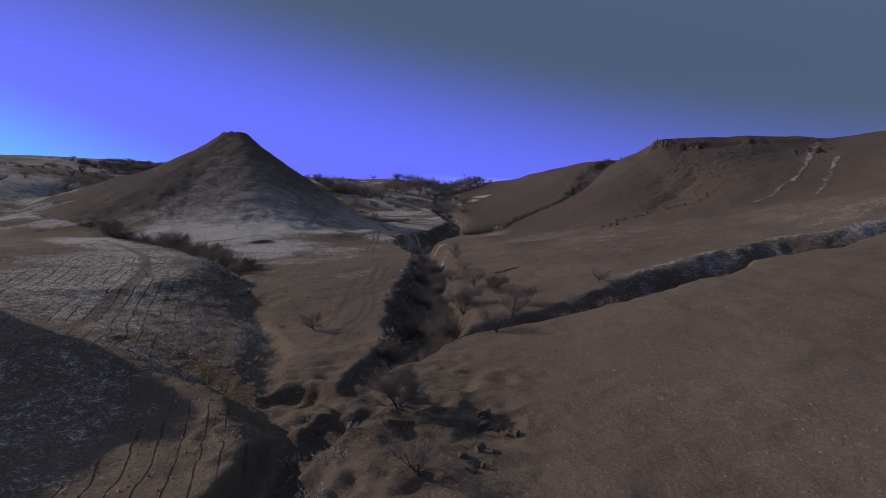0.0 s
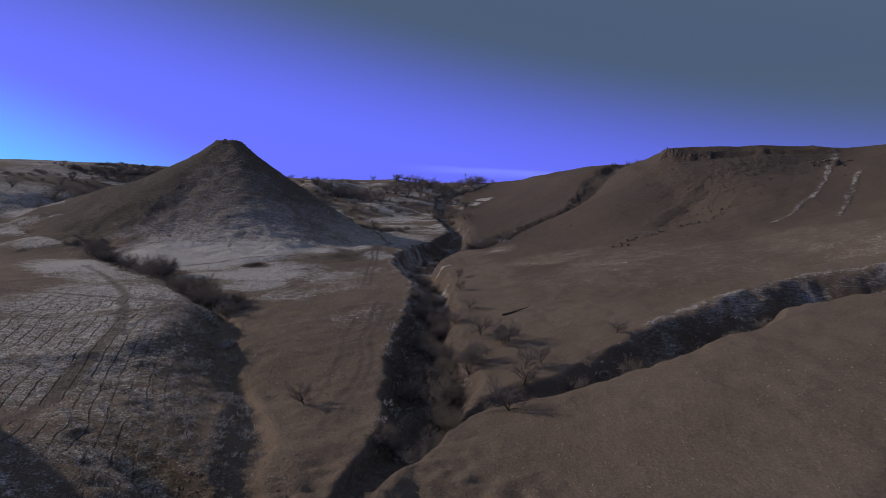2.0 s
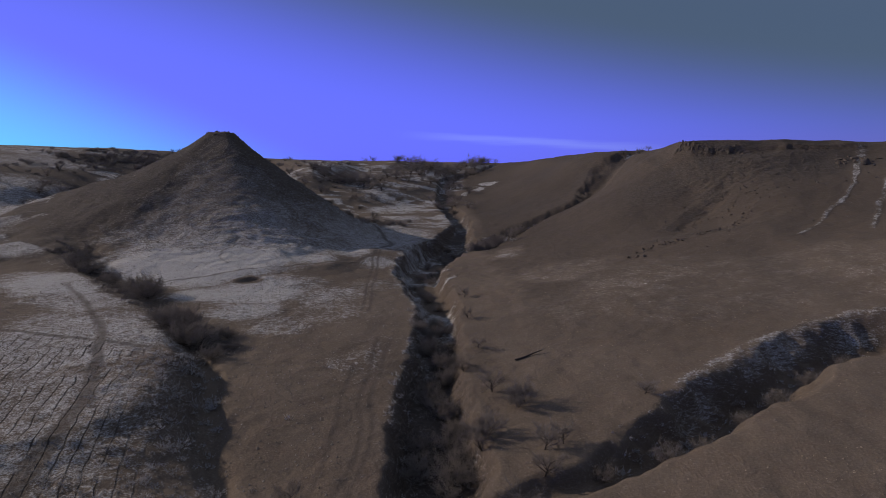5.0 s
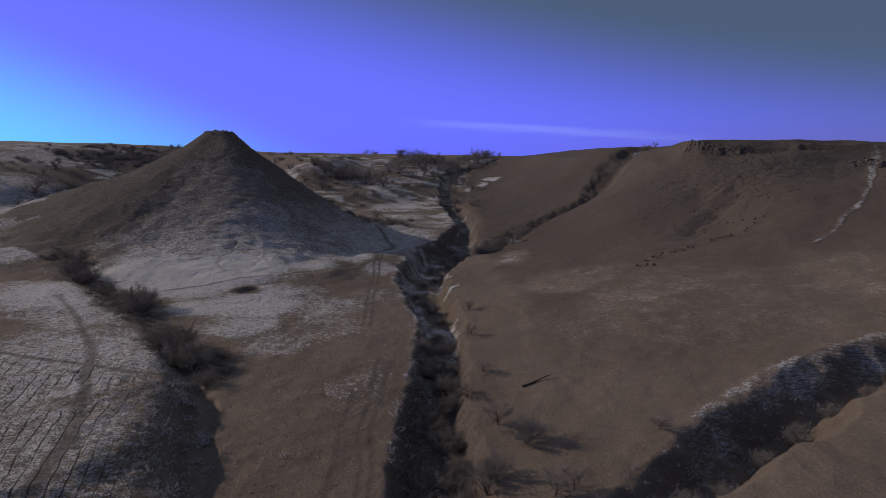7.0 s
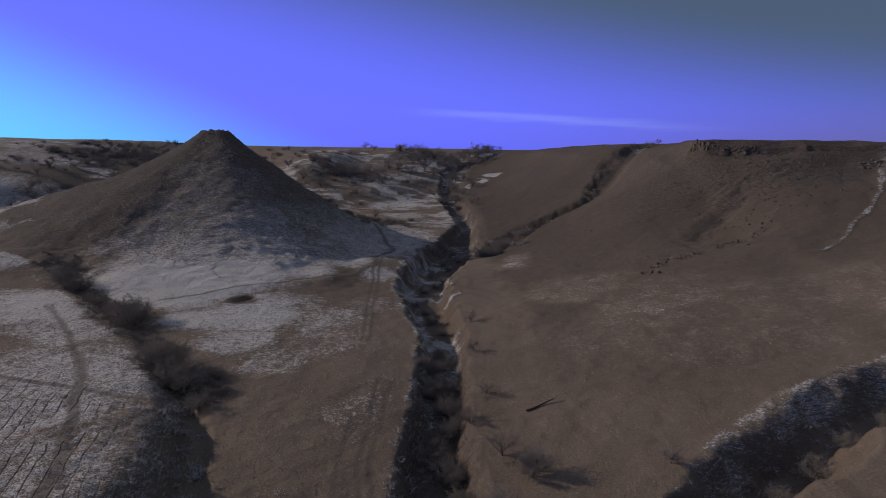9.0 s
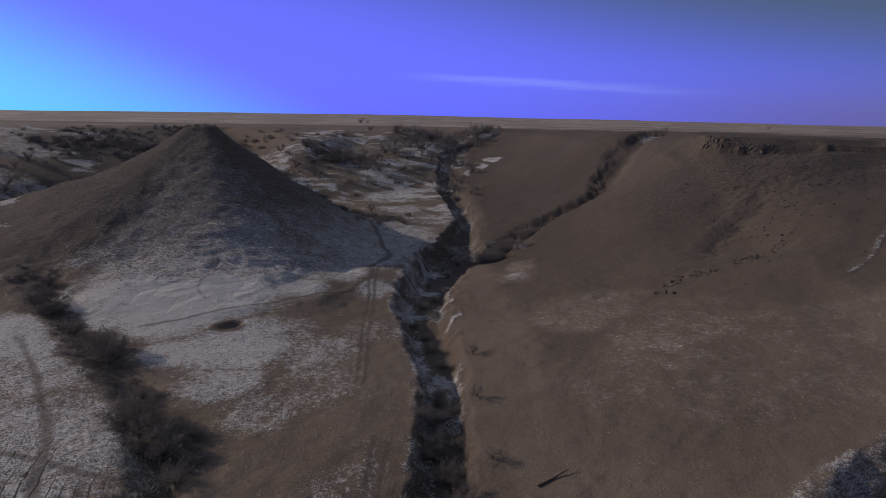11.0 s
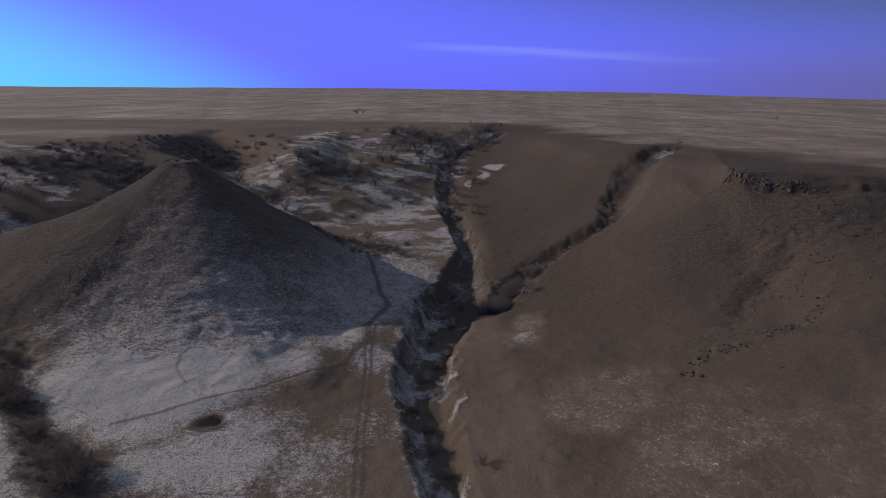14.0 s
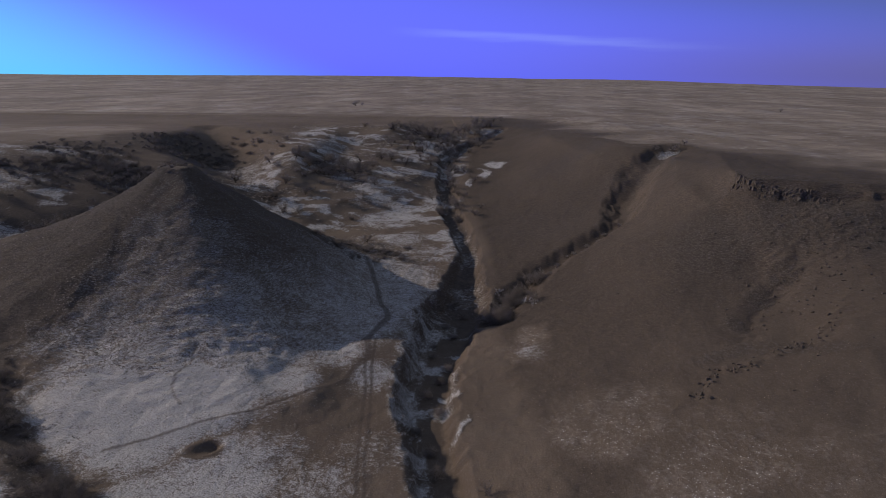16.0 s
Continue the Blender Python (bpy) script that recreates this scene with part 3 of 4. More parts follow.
from_apex = np.hypot(X - APEX[0], Y - APEX[1])
bearing = np.degrees(np.arctan2(Y - APEX[1], X - APEX[0]))
hill = 1 - ss(50, 78, from_apex)
skirt = 1 - ss(66, 112, from_apex)
zy, zx = np.gradient(Z, gy, gx)
steep = np.hypot(zx, zy)
top_ground = ss(40.0, 41.8, Z) * (from_apex > 30) * np.where(Y < 900, 1 - ss(0.07, 0.2, steep), 1)
beyond_rim = np.maximum(np.where(along(X, Y, RIM_R)[1] < 0, along(X, Y, RIM_R)[0], -1), np.where(along(X, Y, RIM_L)[1] > 0, along(X, Y, RIM_L)[0], -1))
beyond_rim = np.where(Y > 640, 40, beyond_rim)
top_ground = top_ground * ss(-4, 60, beyond_rim + 26 * rough(X, Y, 40, 4, 58))
ragged = bearing + 7 * rough(X, Y, 9, 3, 33)
front = ss(-112, -92, ragged) * (1 - ss(25, 50, bearing))
bald = ss(-56, -49, ragged) * (1 - ss(-36, -28, ragged)) * ss(52, 60, from_apex) * (1 - ss(70, 84, from_apex))
front = front * (1 - 0.15 * bald)
lee = ss(-54, -44, bearing) * (1 - ss(40, 60, bearing)) * ss(20, 36, from_apex) * (1 - ss(92, 112, from_apex))
snow = patches(X, Y, DRIFTS)
snow = snow * np.where(from_apex < 76, ss(-118, -94, bearing), 1)
snow = np.maximum(snow, (0.46 + 0.26 * ss(30, 74, from_apex) + 0.06 * ss(-56, -46, bearing)) * (ss(8, 26, from_apex) - 0.5 * ss(-60, -48, bearing) * (1 - ss(24, 50, from_apex))) * (1 - ss(78, 98, from_apex)) * front)
# the valley head: a mosaic of drifts, grass and brush
basin = ss(-125, -105, X) * (1 - ss(-8, 2, X - 0.0 * Y)) * ss(325, 345, Y) * (1 - ss(540, 580, Y)) * (from_apex > 40)
shreds = rough(X + 3 * grain(X, Y, 7, 95), Y, 26, 3, 91) + 0.8 * rough(X * 0.35, Y, 6, 3, 93) + 0.8 * rough(X * 0.6, Y, 4, 3, 94)
snow = np.where(basin > 0.5, snow * (0.62 + 0.38 * ss(-0.5, 0.1, shreds)), snow)
snow = np.maximum(snow, basin * (0.72 * ss(-0.15, 0.65, shreds) + 0.06))
shelf = ss(-262, -240, X) * (1 - ss(-140, -112, X)) * ss(245, 280, Y) * (1 - ss(400, 425, Y)) * (from_apex > 62)
snow = np.maximum(snow, shelf * 0.66 * ss(-0.2, 0.7, shreds))
snow = snow * (1 - 0.85 * patches(X, Y, [(-172, 386, 40, 18, 1.0)]))
snow = snow * (1 - 0.5 * ss(0.9, 1.6, steep))
snow = np.maximum(snow, patches(X, Y, [(-37, 254, 11, 9, 0.8)]))
snow = snow * (1 - 0.15 * lee)
main_d, main_s, (main_w, _) = along(X, Y, MAIN)
cut_d, cut_s, (cut_w, _) = along(X, Y, RAVINE)
rim_band = ss(0.25, 0.5, cut_d / cut_w) * (1 - ss(0.95, 1.3, cut_d / cut_w)) * (0.6 + 0.4 * ss(-0.4, 0.5, rough(X, Y, 6, 3, 97))) * (cut_s > 0) * ss(26, 40, X) * (1 - ss(120, 140, X))
crest = ss(0.78, 0.92, cut_d / cut_w) * (1 - ss(1.05, 1.25, cut_d / cut_w)) * (cut_s > 0) * ss(24, 34, X) * (1 - ss(110, 130, X))
snow = np.maximum(snow, np.maximum(0.52 * rim_band, 0.5 * crest * (0.6 + 0.4 * ss(-0.3, 0.3, rough(X, Y, 4, 2, 96)))))
snow = np.maximum(snow, 0.66 * (0.35 + 0.65 * ss(140, 200, Y)) * (0.5 + 0.5 * ss(-0.4, 0.5, rough(X, Y, 5, 3, 99))) * (main_s < 0) * ss(0.1, 0.3, main_d / main_w) * (1 - ss(1.0, 1.35, main_d / main_w)) * (Y > 106) * (Y < 300))
snow = np.maximum(snow, (0.42 + 0.35 * ss(170, 205, Y) * (1 - ss(270, 300, Y))) * (1 - ss(0.5, 1.1, main_d / main_w)) * ss(-0.3, 0.6, rough(X, Y, 8, 3, 98)) * (Y > 104))
snow = snow * (1 - 0.8 * ss(-9, -13, X) * (1 - ss(88, 98, Y)))
snow = np.maximum(snow, 0.36 * ss(-14, -19, X + 3 * rough(X, Y, 6, 3, 67)) * (1 - ss(94, 100, Y)) * (X > -60) * ss(30, 50, Y))
snow = snow * ss(0.6, 1.2, np.hypot((X + 52.5) / 4.2, (Y - 216) / 3.0))
tangle = along(X + 2 * rough(X, Y, 7, 3, 64), Y + 2 * rough(X, Y, 7, 3, 65), BRAMBLE)[0]
snow = snow * (0.2 + 0.8 * ss(2.5, 6, tangle))
masks = dict(
    snow=snow,
    speckle=0.8 * patches(X, Y, FROSTED),
    plateau=np.where(Y > 660, 1.0, top_ground),
    heath_and_shade=np.maximum(np.maximum(np.maximum(patches(X, Y, HEATH_AND_SHADE), 0.85 * (1 - ss(2.5, 6, tangle))), 0.55 * skirt * (1 - ss(-112, -94, np.where(bearing > 90, bearing - 360, bearing)))), 0.9 * (1 - 0.6 * ss(170, 205, Y) * (1 - ss(270, 300, Y))) * (1 - ss(0.7, 1.15, main_d / main_w))),
    stony=np.maximum(patches(X, Y, STONY), 0.65 * hill * (1 - ss(34, 66, from_apex)) + 0.35 * hill),
    bare=np.maximum(0.5 * (1 - ss(0.6, 1.2, np.hypot((X + 52.5) / 4.2, (Y - 216) / 3.0))), np.maximum(ss(0.55, 1.1, steep) * (1 - hill), 0.5 * np.exp(-(((X - 2) / 16) ** 2 + ((Y - 88) / 15) ** 2)))),
    russet=np.maximum((0.62 + 0.38 * ss(232, 300, Y)) * ss(2, 9, X - np.interp(Y, [150, 200, 255, 300, 350, 440, 500, 560], [14, 14, 6, 2, 2, -8, -8, -2])) * (Y > 150) * ss(150, 200, Y) * (1 - top_ground) * (1 - patches(X, Y, FROSTED)), 0.85 * skirt * (1 - ss(-114, -94, np.where(bearing > 90, bearing - 360, bearing)))) * np.where(Y < 640, 1, 0),
    path=ways(X, Y, WAYS),
    furrow=furrow(X, Y),
    rills=(X < -5.2) * (X > -16) * (Y < 83) * 0.9 + (Y >= 83) * ss(3, 14, np.where(along(X, Y, LEFT)[1] < 0, along(X, Y, LEFT)[0], 0)) * (1 - ss(152, 168, Y)) * ss(52, 66, Y) * (X < -4) * (1 - 0.75 * ss(-10, -14, X) * (1 - ss(86, 96, Y))),
)
masks["snow"] = np.maximum(masks["snow"], 0.62 * ways(X + 0.8 * rough(X, Y, 5, 2, 62), Y, TRACES, 0.7) * (0.72 + 0.28 * ss(-0.4, 0.4, rough(X, Y, 3, 2, 63))))
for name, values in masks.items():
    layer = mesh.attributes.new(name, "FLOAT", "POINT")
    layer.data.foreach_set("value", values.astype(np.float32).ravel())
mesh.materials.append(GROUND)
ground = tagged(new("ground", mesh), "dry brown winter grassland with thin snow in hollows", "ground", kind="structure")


# ---- helpers for things ----
def part(name, mesh, material, parent, label=""):
    ob = new(name, mesh)
    if not mesh.materials:
        mesh.materials.append(material)
    ob.parent = parent
    return tagged(ob, label)


def from_arrays(name, verts, faces, smooth=False):
    me = bpy.data.meshes.new(name)
    me.from_pydata(verts, [], faces)
    if smooth:
        me.polygons.foreach_set("use_smooth", np.ones(len(me.polygons), dtype=bool))
    me.update()
    return me


def lie(x, y):
    """Height of the laid sheet itself."""
    x, y = np.asarray(x, float), np.asarray(y, float)
    i, j = np.clip(np.searchsorted(gx, x) - 1, 0, nx - 2), np.clip(np.searchsorted(gy, y) - 1, 0, ny - 2)
    u, v = (x - gx[i]) / (gx[i + 1] - gx[i]), (y - gy[j]) / (gy[j + 1] - gy[j])
    return (Z[j, i] * (1 - u) + Z[j, i + 1] * u) * (1 - v) + (Z[j + 1, i] * (1 - u) + Z[j + 1, i + 1] * u) * v


def height_at(x, y):
    return float(lie(x, y))


# ---- bare trees and thorn thickets ----
def tubes(name, pieces, sides):
    """One mesh of tapered tubes; a piece is start, end, start radius, end radius."""
    verts, faces = [], []
    for a, b, ra, rb in pieces:
        d = (b - a).normalized()
        u = d.orthogonal().normalized()
        v = d.cross(u)
        base = len(verts)
        for p, r in ((a, ra), (b, rb)):
            for k in range(sides):
                q = 2 * math.pi * k / sides
                verts.append(p + r * (math.cos(q) * u + math.sin(q) * v))
        for k in range(sides):
            m = (k + 1) % sides
            faces.append((base + k, base + m, base + sides + m, base + sides + k))
    return from_arrays(name, verts, faces, True)


def limb(rng, start, way, length, radius, bits, wander, lift):
    """A wandering branch: a list of tube pieces, and the places along it."""
    out, p, d = [], Vector(start), Vector(way).normalized()
    for k in range(bits):
        d = (d + Vector((rng.uniform(-1, 1), rng.uniform(-1, 1), rng.uniform(-1, 1) + lift)) * wander).normalized()
        q = p + d * (length / bits)
        out.append((p, q, radius * (1 - 0.75 * k / bits), radius * (1 - 0.75 * (k + 1) / bits)))
        p = q
    return out


def tree_meshes(seed, tall, wide, stems, limbs, boughs, twigs, thin, lean=0.25):
    """Trunk with limbs, and a crown of fine bare twigs."""
    rng = random.Random(seed)
    wood, crown = [], []
    for s in range(stems):
        q = rng.uniform(0, 6.283)
        tip = Vector((math.cos(q) * (lean + 0.25 * (stems > 1)), math.sin(q) * (lean + 0.25 * (stems > 1)), 1))
        trunk = limb(rng, (0, 0, -0.25), tip, tall * rng.uniform(0.42, 0.58), 0.034 * tall / stems ** 0.5, 5, 0.20, 0.1)
        wood += trunk
        for k in range(limbs):
            a, b, ra, rb = trunk[rng.choice((1, 2, 3, 4))]
            q2 = 6.283 * (k / limbs) + rng.uniform(-0.5, 0.5)
            out = Vector((math.cos(q2) * wide / tall, math.sin(q2) * wide / tall, rng.uniform(0.15, 0.8)))
            arm = limb(rng, a.lerp(b, rng.random()), out, tall * rng.uniform(0.42, 0.70), rb * 0.62, 4, 0.30, 0.12)
            wood += arm
            for j in range(boughs):
                a2, b2, ra2, rb2 = rng.choice(arm[1:])
                out2 = (b2 - a2).normalized() + Vector((rng.uniform(-1, 1), rng.uniform(-1, 1), rng.uniform(-0.5, 0.9))) * 0.9
                bough = limb(rng, a2.lerp(b2, rng.random()), out2, tall * rng.uniform(0.18, 0.34), max(thin, rb2 * 0.6), 3, 0.38, 0.1)
                crown += bough
                for i in range(twigs):
                    a3, b3, ra3, rb3 = rng.choice(bough)
                    out3 = (b3 - a3).normalized() + Vector((rng.uniform(-1, 1), rng.uniform(-1, 1), rng.uniform(-0.6, 0.9)))
                    crown += limb(rng, a3.lerp(b3, rng.random()), out3, tall * rng.uniform(0.08, 0.20), thin, 2, 0.4, 0.0)
    return tubes("trunk", wood, 5), tubes("crown", crown, 3)


def tree_kind(name, label, category, group, meshes):
    root = new(name)
    root.empty_display_size = 0.5
    part("trunk", meshes[0], BARK, root)
    if name == "frosted_shrub":
        part("crown", meshes[1], FROST, root, "pale frost-coated twigs")
    elif name in ("valley_tree", "scrub_bush"):
        part("crown", meshes[1], HAZE, root, "thin leafless twigs, coloured paler for distance haze")
    else:
        part("crown", meshes[1], TWIG, root, "haze of fine bare grey-brown twigs")
    return tagged(root, label, category, group)


KINDS = {
    "thorn": [tree_meshes(11, 4.2, 3.6, 1, 10, 9, 11, 0.013, 0.5), tree_meshes(12, 4.2, 4.0, 1, 11, 9, 10, 0.013, 0.35), tree_meshes(13, 4.2, 3.2, 2, 7, 8, 9, 0.013, 0.3)],
    "hawthorn": [tree_meshes(14, 4.2, 2.4, 2, 9, 12, 20, 0.009, 0.2)],
    "thicket": [tree_meshes(21, 3.4, 3.4, 8, 6, 5, 6, 0.016, 0.4), tree_meshes(22, 3.4, 3.8, 9, 6, 5, 6, 0.016, 0.5), tree_meshes(23, 3.4, 3.0, 7, 6, 6, 6, 0.016, 0.35)],
    "far": [tree_meshes(31, 5.0, 3.0, 1, 12, 8, 5, 0.026, 0.2), tree_meshes(32, 5.0, 3.0, 3, 6, 6, 5, 0.026, 0.25), tree_meshes(33, 5.0, 3.4, 2, 8, 6, 5, 0.026, 0.3)],
    "scrub": [tree_meshes(41, 3.0, 3.8, 6, 5, 5, 4, 0.024, 0.5), tree_meshes(42, 3.0, 3.4, 6, 5, 5, 4, 0.024, 0.4)],
    "frosted": [tree_meshes(51, 1.3, 1.6, 5, 3, 3, 3, 0.016, 0.5), tree_meshes(52, 1.3, 1.4, 6, 3, 3, 2, 0.016, 0.4)],
}
LABELS = {
    "thorn": ("thorn_tree", "small bare leaning thorn tree on brown grass", "tree", "thorn trees by the gully"),
    "hawthorn": ("hawthorn_tree", "bare round-crowned hawthorn by the broken gully head", "tree", "thorn trees by the gully"),
    "thicket": ("thorn_thicket", "low bare grey thorn thicket on the gully side", "bush", "thickets in the gullies"),
    "far": ("valley_tree", "bare grey winter tree at the valley head", "tree", "trees at the valley head"),
    "scrub": ("scrub_bush", "dark leafless scrub bush on the far slope", "bush", "scrub on the far slopes"),
    "frosted": ("frosted_shrub", "knee-high frosted leafless shrub on a shaded bank", "shrub", "frosted shrubs on the banks"),
}
first = {}
rng = random.Random(7)


def plant(kind, x, y, scale, sink=0.0, turn=None):
    v = rng.randrange(len(KINDS[kind]))
    if turn is None:
        turn = rng.uniform(0, 360)
    m = pose(x, y, height_at(x, y) - sink, rng.uniform(-4, 4), rng.uniform(-4, 4), turn)
    if (kind, v) not in first:
        first[kind, v] = tree_kind(*LABELS[kind][:1], *LABELS[kind][1:], KINDS[kind][v])
        ob = first[kind, v]
        ob.matrix_basis = m
    else:
        ob = copy_thing(first[kind, v], m)
    ob.scale = (scale * rng.uniform(0.9, 1.1), scale * rng.uniform(0.9, 1.1), scale * rng.uniform(0.9, 1.1))
    return ob


# thorn trees that stand singly on the floor and along the right bank
for x, y, s in [(-12.4, 118.2, 0.8), (6, 74, 0.9), (8, 133, 1.15), (14.2, 143.4, 1.0), (12.8, 116.4, 1.05), (15.5, 129.5, 0.9), (15, 124, 0.95), (9.5, 147, 1.0), (18, 130.5, 0.8), (31, 143.5, 0.8),
                (-43, 164, 1.15), (-106, 229, 1.1), (-163, 308.5, 1.5), (5, 158, 0.8), (7.5, 166, 0.7), (5.2, 186, 0.7), (4, 206, 0.7), (20, 300, 0.9), (92, 404, 1.1), (84, 404, 0.8), (98, 408, 0.7)]:
    plant("thorn", x, y, s, 0.05)
plant("hawthorn", 3.1, 87.3, 1.0, 0.05)
plant("hawthorn", 8.2, 134, 0.9, 0.05)
plant("hawthorn", 13, 142, 0.8, 0.05)
def fallen_trunk():
    """A dead trunk lying on the slope, with broken boughs."""
    r = random.Random(91)
    a, b = Vector((13.7, 159.6, height_at(13.7, 159.6) + 0.12)), Vector((18.6, 162.5, height_at(18.6, 162.5) + 0.16))
    root = new("fallen_trunk")
    root.location = a
    log = limb(r, (0, 0, 0), b - a, (b - a).length, 0.22, 6, 0.05, 0.0)
    part("trunk", tubes("trunk", log, 7), BARK, root)
    for k in range(6):
        p, q, ra, rb = log[r.randrange(2, 6)]
        bough = limb(r, p.lerp(q, r.random()), (b - a).normalized() + Vector((r.uniform(-1, 1), r.uniform(-1, 1), r.uniform(0.1, 0.8))), r.uniform(0.8, 1.8), 0.05, 4, 0.35, -0.05)
        part("bough", tubes("bough", bough, 4), TWIG, root, "broken bare grey bough")
    return tagged(root, "dark dead tree trunk lying on brown grass", "fallen tree")


fallen_trunk()
# thickets filling the main gully, the ravine and the left-hand stream
for k in range(46):
    y = 108 + 100 * (k / 52) ** 1.15
    cx = float(np.interp(y, [104, 119, 135, 150, 172, 200, 235], [1, 3.2, 2, 0, -0.8, -3.5, -9]))
    plant("thicket", cx + rng.uniform(-3.2, 3.6), y + rng.uniform(-1.5, 1.5), rng.uniform(0.65, 1.15), 0.1)
for k in range(14):
    y = 208 + 110 * k / 14
    cx = float(np.interp(y, [200, 235, 262, 290, 320], [-3.5, -9, -10, -6, -4]))
    plant("thicket", cx + rng.uniform(-5, 5), y, rng.uniform(0.5, 0.9), 0.1)
for x, y, s in [(-47, 168, 1.9), (-50.5, 171, 2.0), (-45, 165, 1.5), (-53, 174, 1.5), (-69, 196, 1.8), (-72, 200, 2.0), (-75, 203, 1.4), (-86, 211, 1.3), (-103, 224, 1.6), (-98, 221, 1.4), (-110, 238, 1.0), (-38, 158, 1.0), (-40, 170, 0.9),
                (-80, 207, 0.9), (-56, 183, 0.9), (30, 128, 0.8), (36, 132, 0.8), (44, 140, 0.9), (51, 146, 1.0), (58, 151, 0.9), (66, 156, 0.9), (22, 126, 0.8), (76, 159, 0.9)]:
    plant("thicket", x, y, s, 0.1)
for k in range(24):
    a = (k / 23) ** 1.5
    cx = float(np.interp(a, [0, 0.3, 0.6, 1], [9, 17, 34, 57]))
    cy = float(np.interp(a, [0, 0.3, 0.6, 1], [290, 311, 331, 348]))
    plant("thicket", cx + rng.uniform(-2, 2), cy + rng.uniform(-2, 2), rng.uniform(0.7, 1.2) * (1.7 if a < 0.45 else 0.5), 0.1)
# frosted shrubs on the banks that lie away from the sun
for k in range(80):
    y = 108 + 150 * (k / 80) ** 1.2
    cx = float(np.interp(y, [104, 119, 135, 150, 172, 200, 235, 262], [-2, -2, -4.2, -5.6, -5.2, -7.6, -15, -18]))
    plant("frosted", cx + rng.uniform(-0.6, 3.2), y + rng.uniform(-1, 1), rng.uniform(0.6, 1.2), 0.05)
for k in range(90):
    a = rng.random()
    cx = float(np.interp(a, [0, 0.3, 0.6, 1], [-40, -34, -27, -15]))
    cy = float(np.interp(a, [0, 0.3, 0.6, 1], [156, 146, 128, 104]))
    plant("frosted", cx + rng.uniform(-7, 2.5), cy + rng.uniform(-4, 2), rng.uniform(0.6, 1.4), 0.05)
for k in range(45):
    a = k / 45
    cx = float(np.interp(a, [0, 0.35, 0.7, 1], [24, 38, 56, 86]))
    cy = float(np.interp(a, [0, 0.35, 0.7, 1], [129, 139, 154, 163]))
    plant("frosted", cx + rng.uniform(-1.5, 1.5), cy + rng.uniform(-2.5, 1.5), rng.uniform(0.6, 1.2), 0.05)
for k in range(24):
    plant("frosted", rng.uniform(-4.8, 0), rng.uniform(66, 81), rng.uniform(0.5, 0.9), 0.05)
for k in range(58):
    plant("frosted", rng.gauss(-27, 6), rng.gauss(113, 9), rng.uniform(0.4, 0.9), 0.05)
for k in range(14):
    plant("frosted", rng.uniform(6, 22), 286 + 1.4 * rng.uniform(6, 18), rng.uniform(1.2, 2.0), 0.05)
# the valley head
for x, y, k in [(-91, 413, 1.5), (-84, 383, 1.3), (-115, 411, 1.6), (-56, 427, 1.4), (-49, 428, 1.4), (-52, 475, 1.8), (-46, 479, 1.7), (5, 564, 1.5), (-7, 413, 1.3), (-38, 466, 1.6), (-94, 397, 1.3), (-24, 477, 1.5),
                (10, 540, 1.8), (-62, 440, 1.5), (-30, 500, 1.5), (-40, 520, 1.6), (2, 452, 1.2)]:
    plant("far", x, y, k, 0.1)
for k in range(70):
    y = rng.uniform(392, 590)
    cx = float(np.interp(y, [380, 438, 500, 542, 600], [-8, -13, -16, -2, 8]))
    plant("far", cx + rng.gauss(1, 6), y, rng.uniform(0.6, 1.15) * (1 + ss(470, 590, y) * 0.5), 0.1)
for k in range(34):
    plant("far", rng.gauss(-28, 16), rng.gauss(534, 17), rng.uniform(0.9, 1.6), 0.1)
for k in range(44):
    plant("far", rng.gauss(-74, 9), rng.gauss(446, 12), rng.uniform(0.8, 1.35), 0.1)
for x, y, k in [(-107, 443, 1.1), (-93, 450, 1.2), (-88, 468, 1.2), (-47, 475, 1.3), (-51, 510, 1.3), (-40, 505, 1.4), (-37, 516, 1.5), (-33, 548, 1.5), (-29, 540, 1.5), (-50, 555, 1.2), (-42, 566, 1.4), (3, 601, 1.2), (10, 577, 1.4), (16, 600, 1.1), (22, 612, 1.0), (-79, 404, 1.1), (-42, 357, 0.9), (-58, 442, 1.3)]:
    plant("far", x, y, k, 0.1)
for k in range(36):
    plant("scrub", rng.gauss(-138, 14), rng.gauss(484, 14), rng.uniform(0.6, 1.1), 0.1)
for k in range(40):
    plant("scrub", rng.uniform(-112, -30), rng.uniform(380, 520), rng.uniform(0.6, 1.2), 0.1)
for k in range(90):
    plant("scrub", rng.gauss(-160, 22), rng.gauss(384, 10), rng.uniform(0.8, 1.4), 0.1)
for k in range(60):
    plant("scrub", rng.gauss(-148, 13), rng.gauss(455, 22), rng.uniform(0.5, 0.9), 0.1)
for k in range(34):
    plant("scrub", rng.uniform(-62, -24), rng.uniform(334, 353), rng.uniform(0.5, 1.0), 0.1)
for k in range(14):
    plant("far", rng.uniform(-205, -152), rng.uniform(298, 345), rng.uniform(0.6, 1.1), 0.1)
plant("far", -125, 805, 1.6, 0.1)
for x, y in [(-120, 812), (300, 760)]:
    plant("far", x, y, 0.9, 0.1)


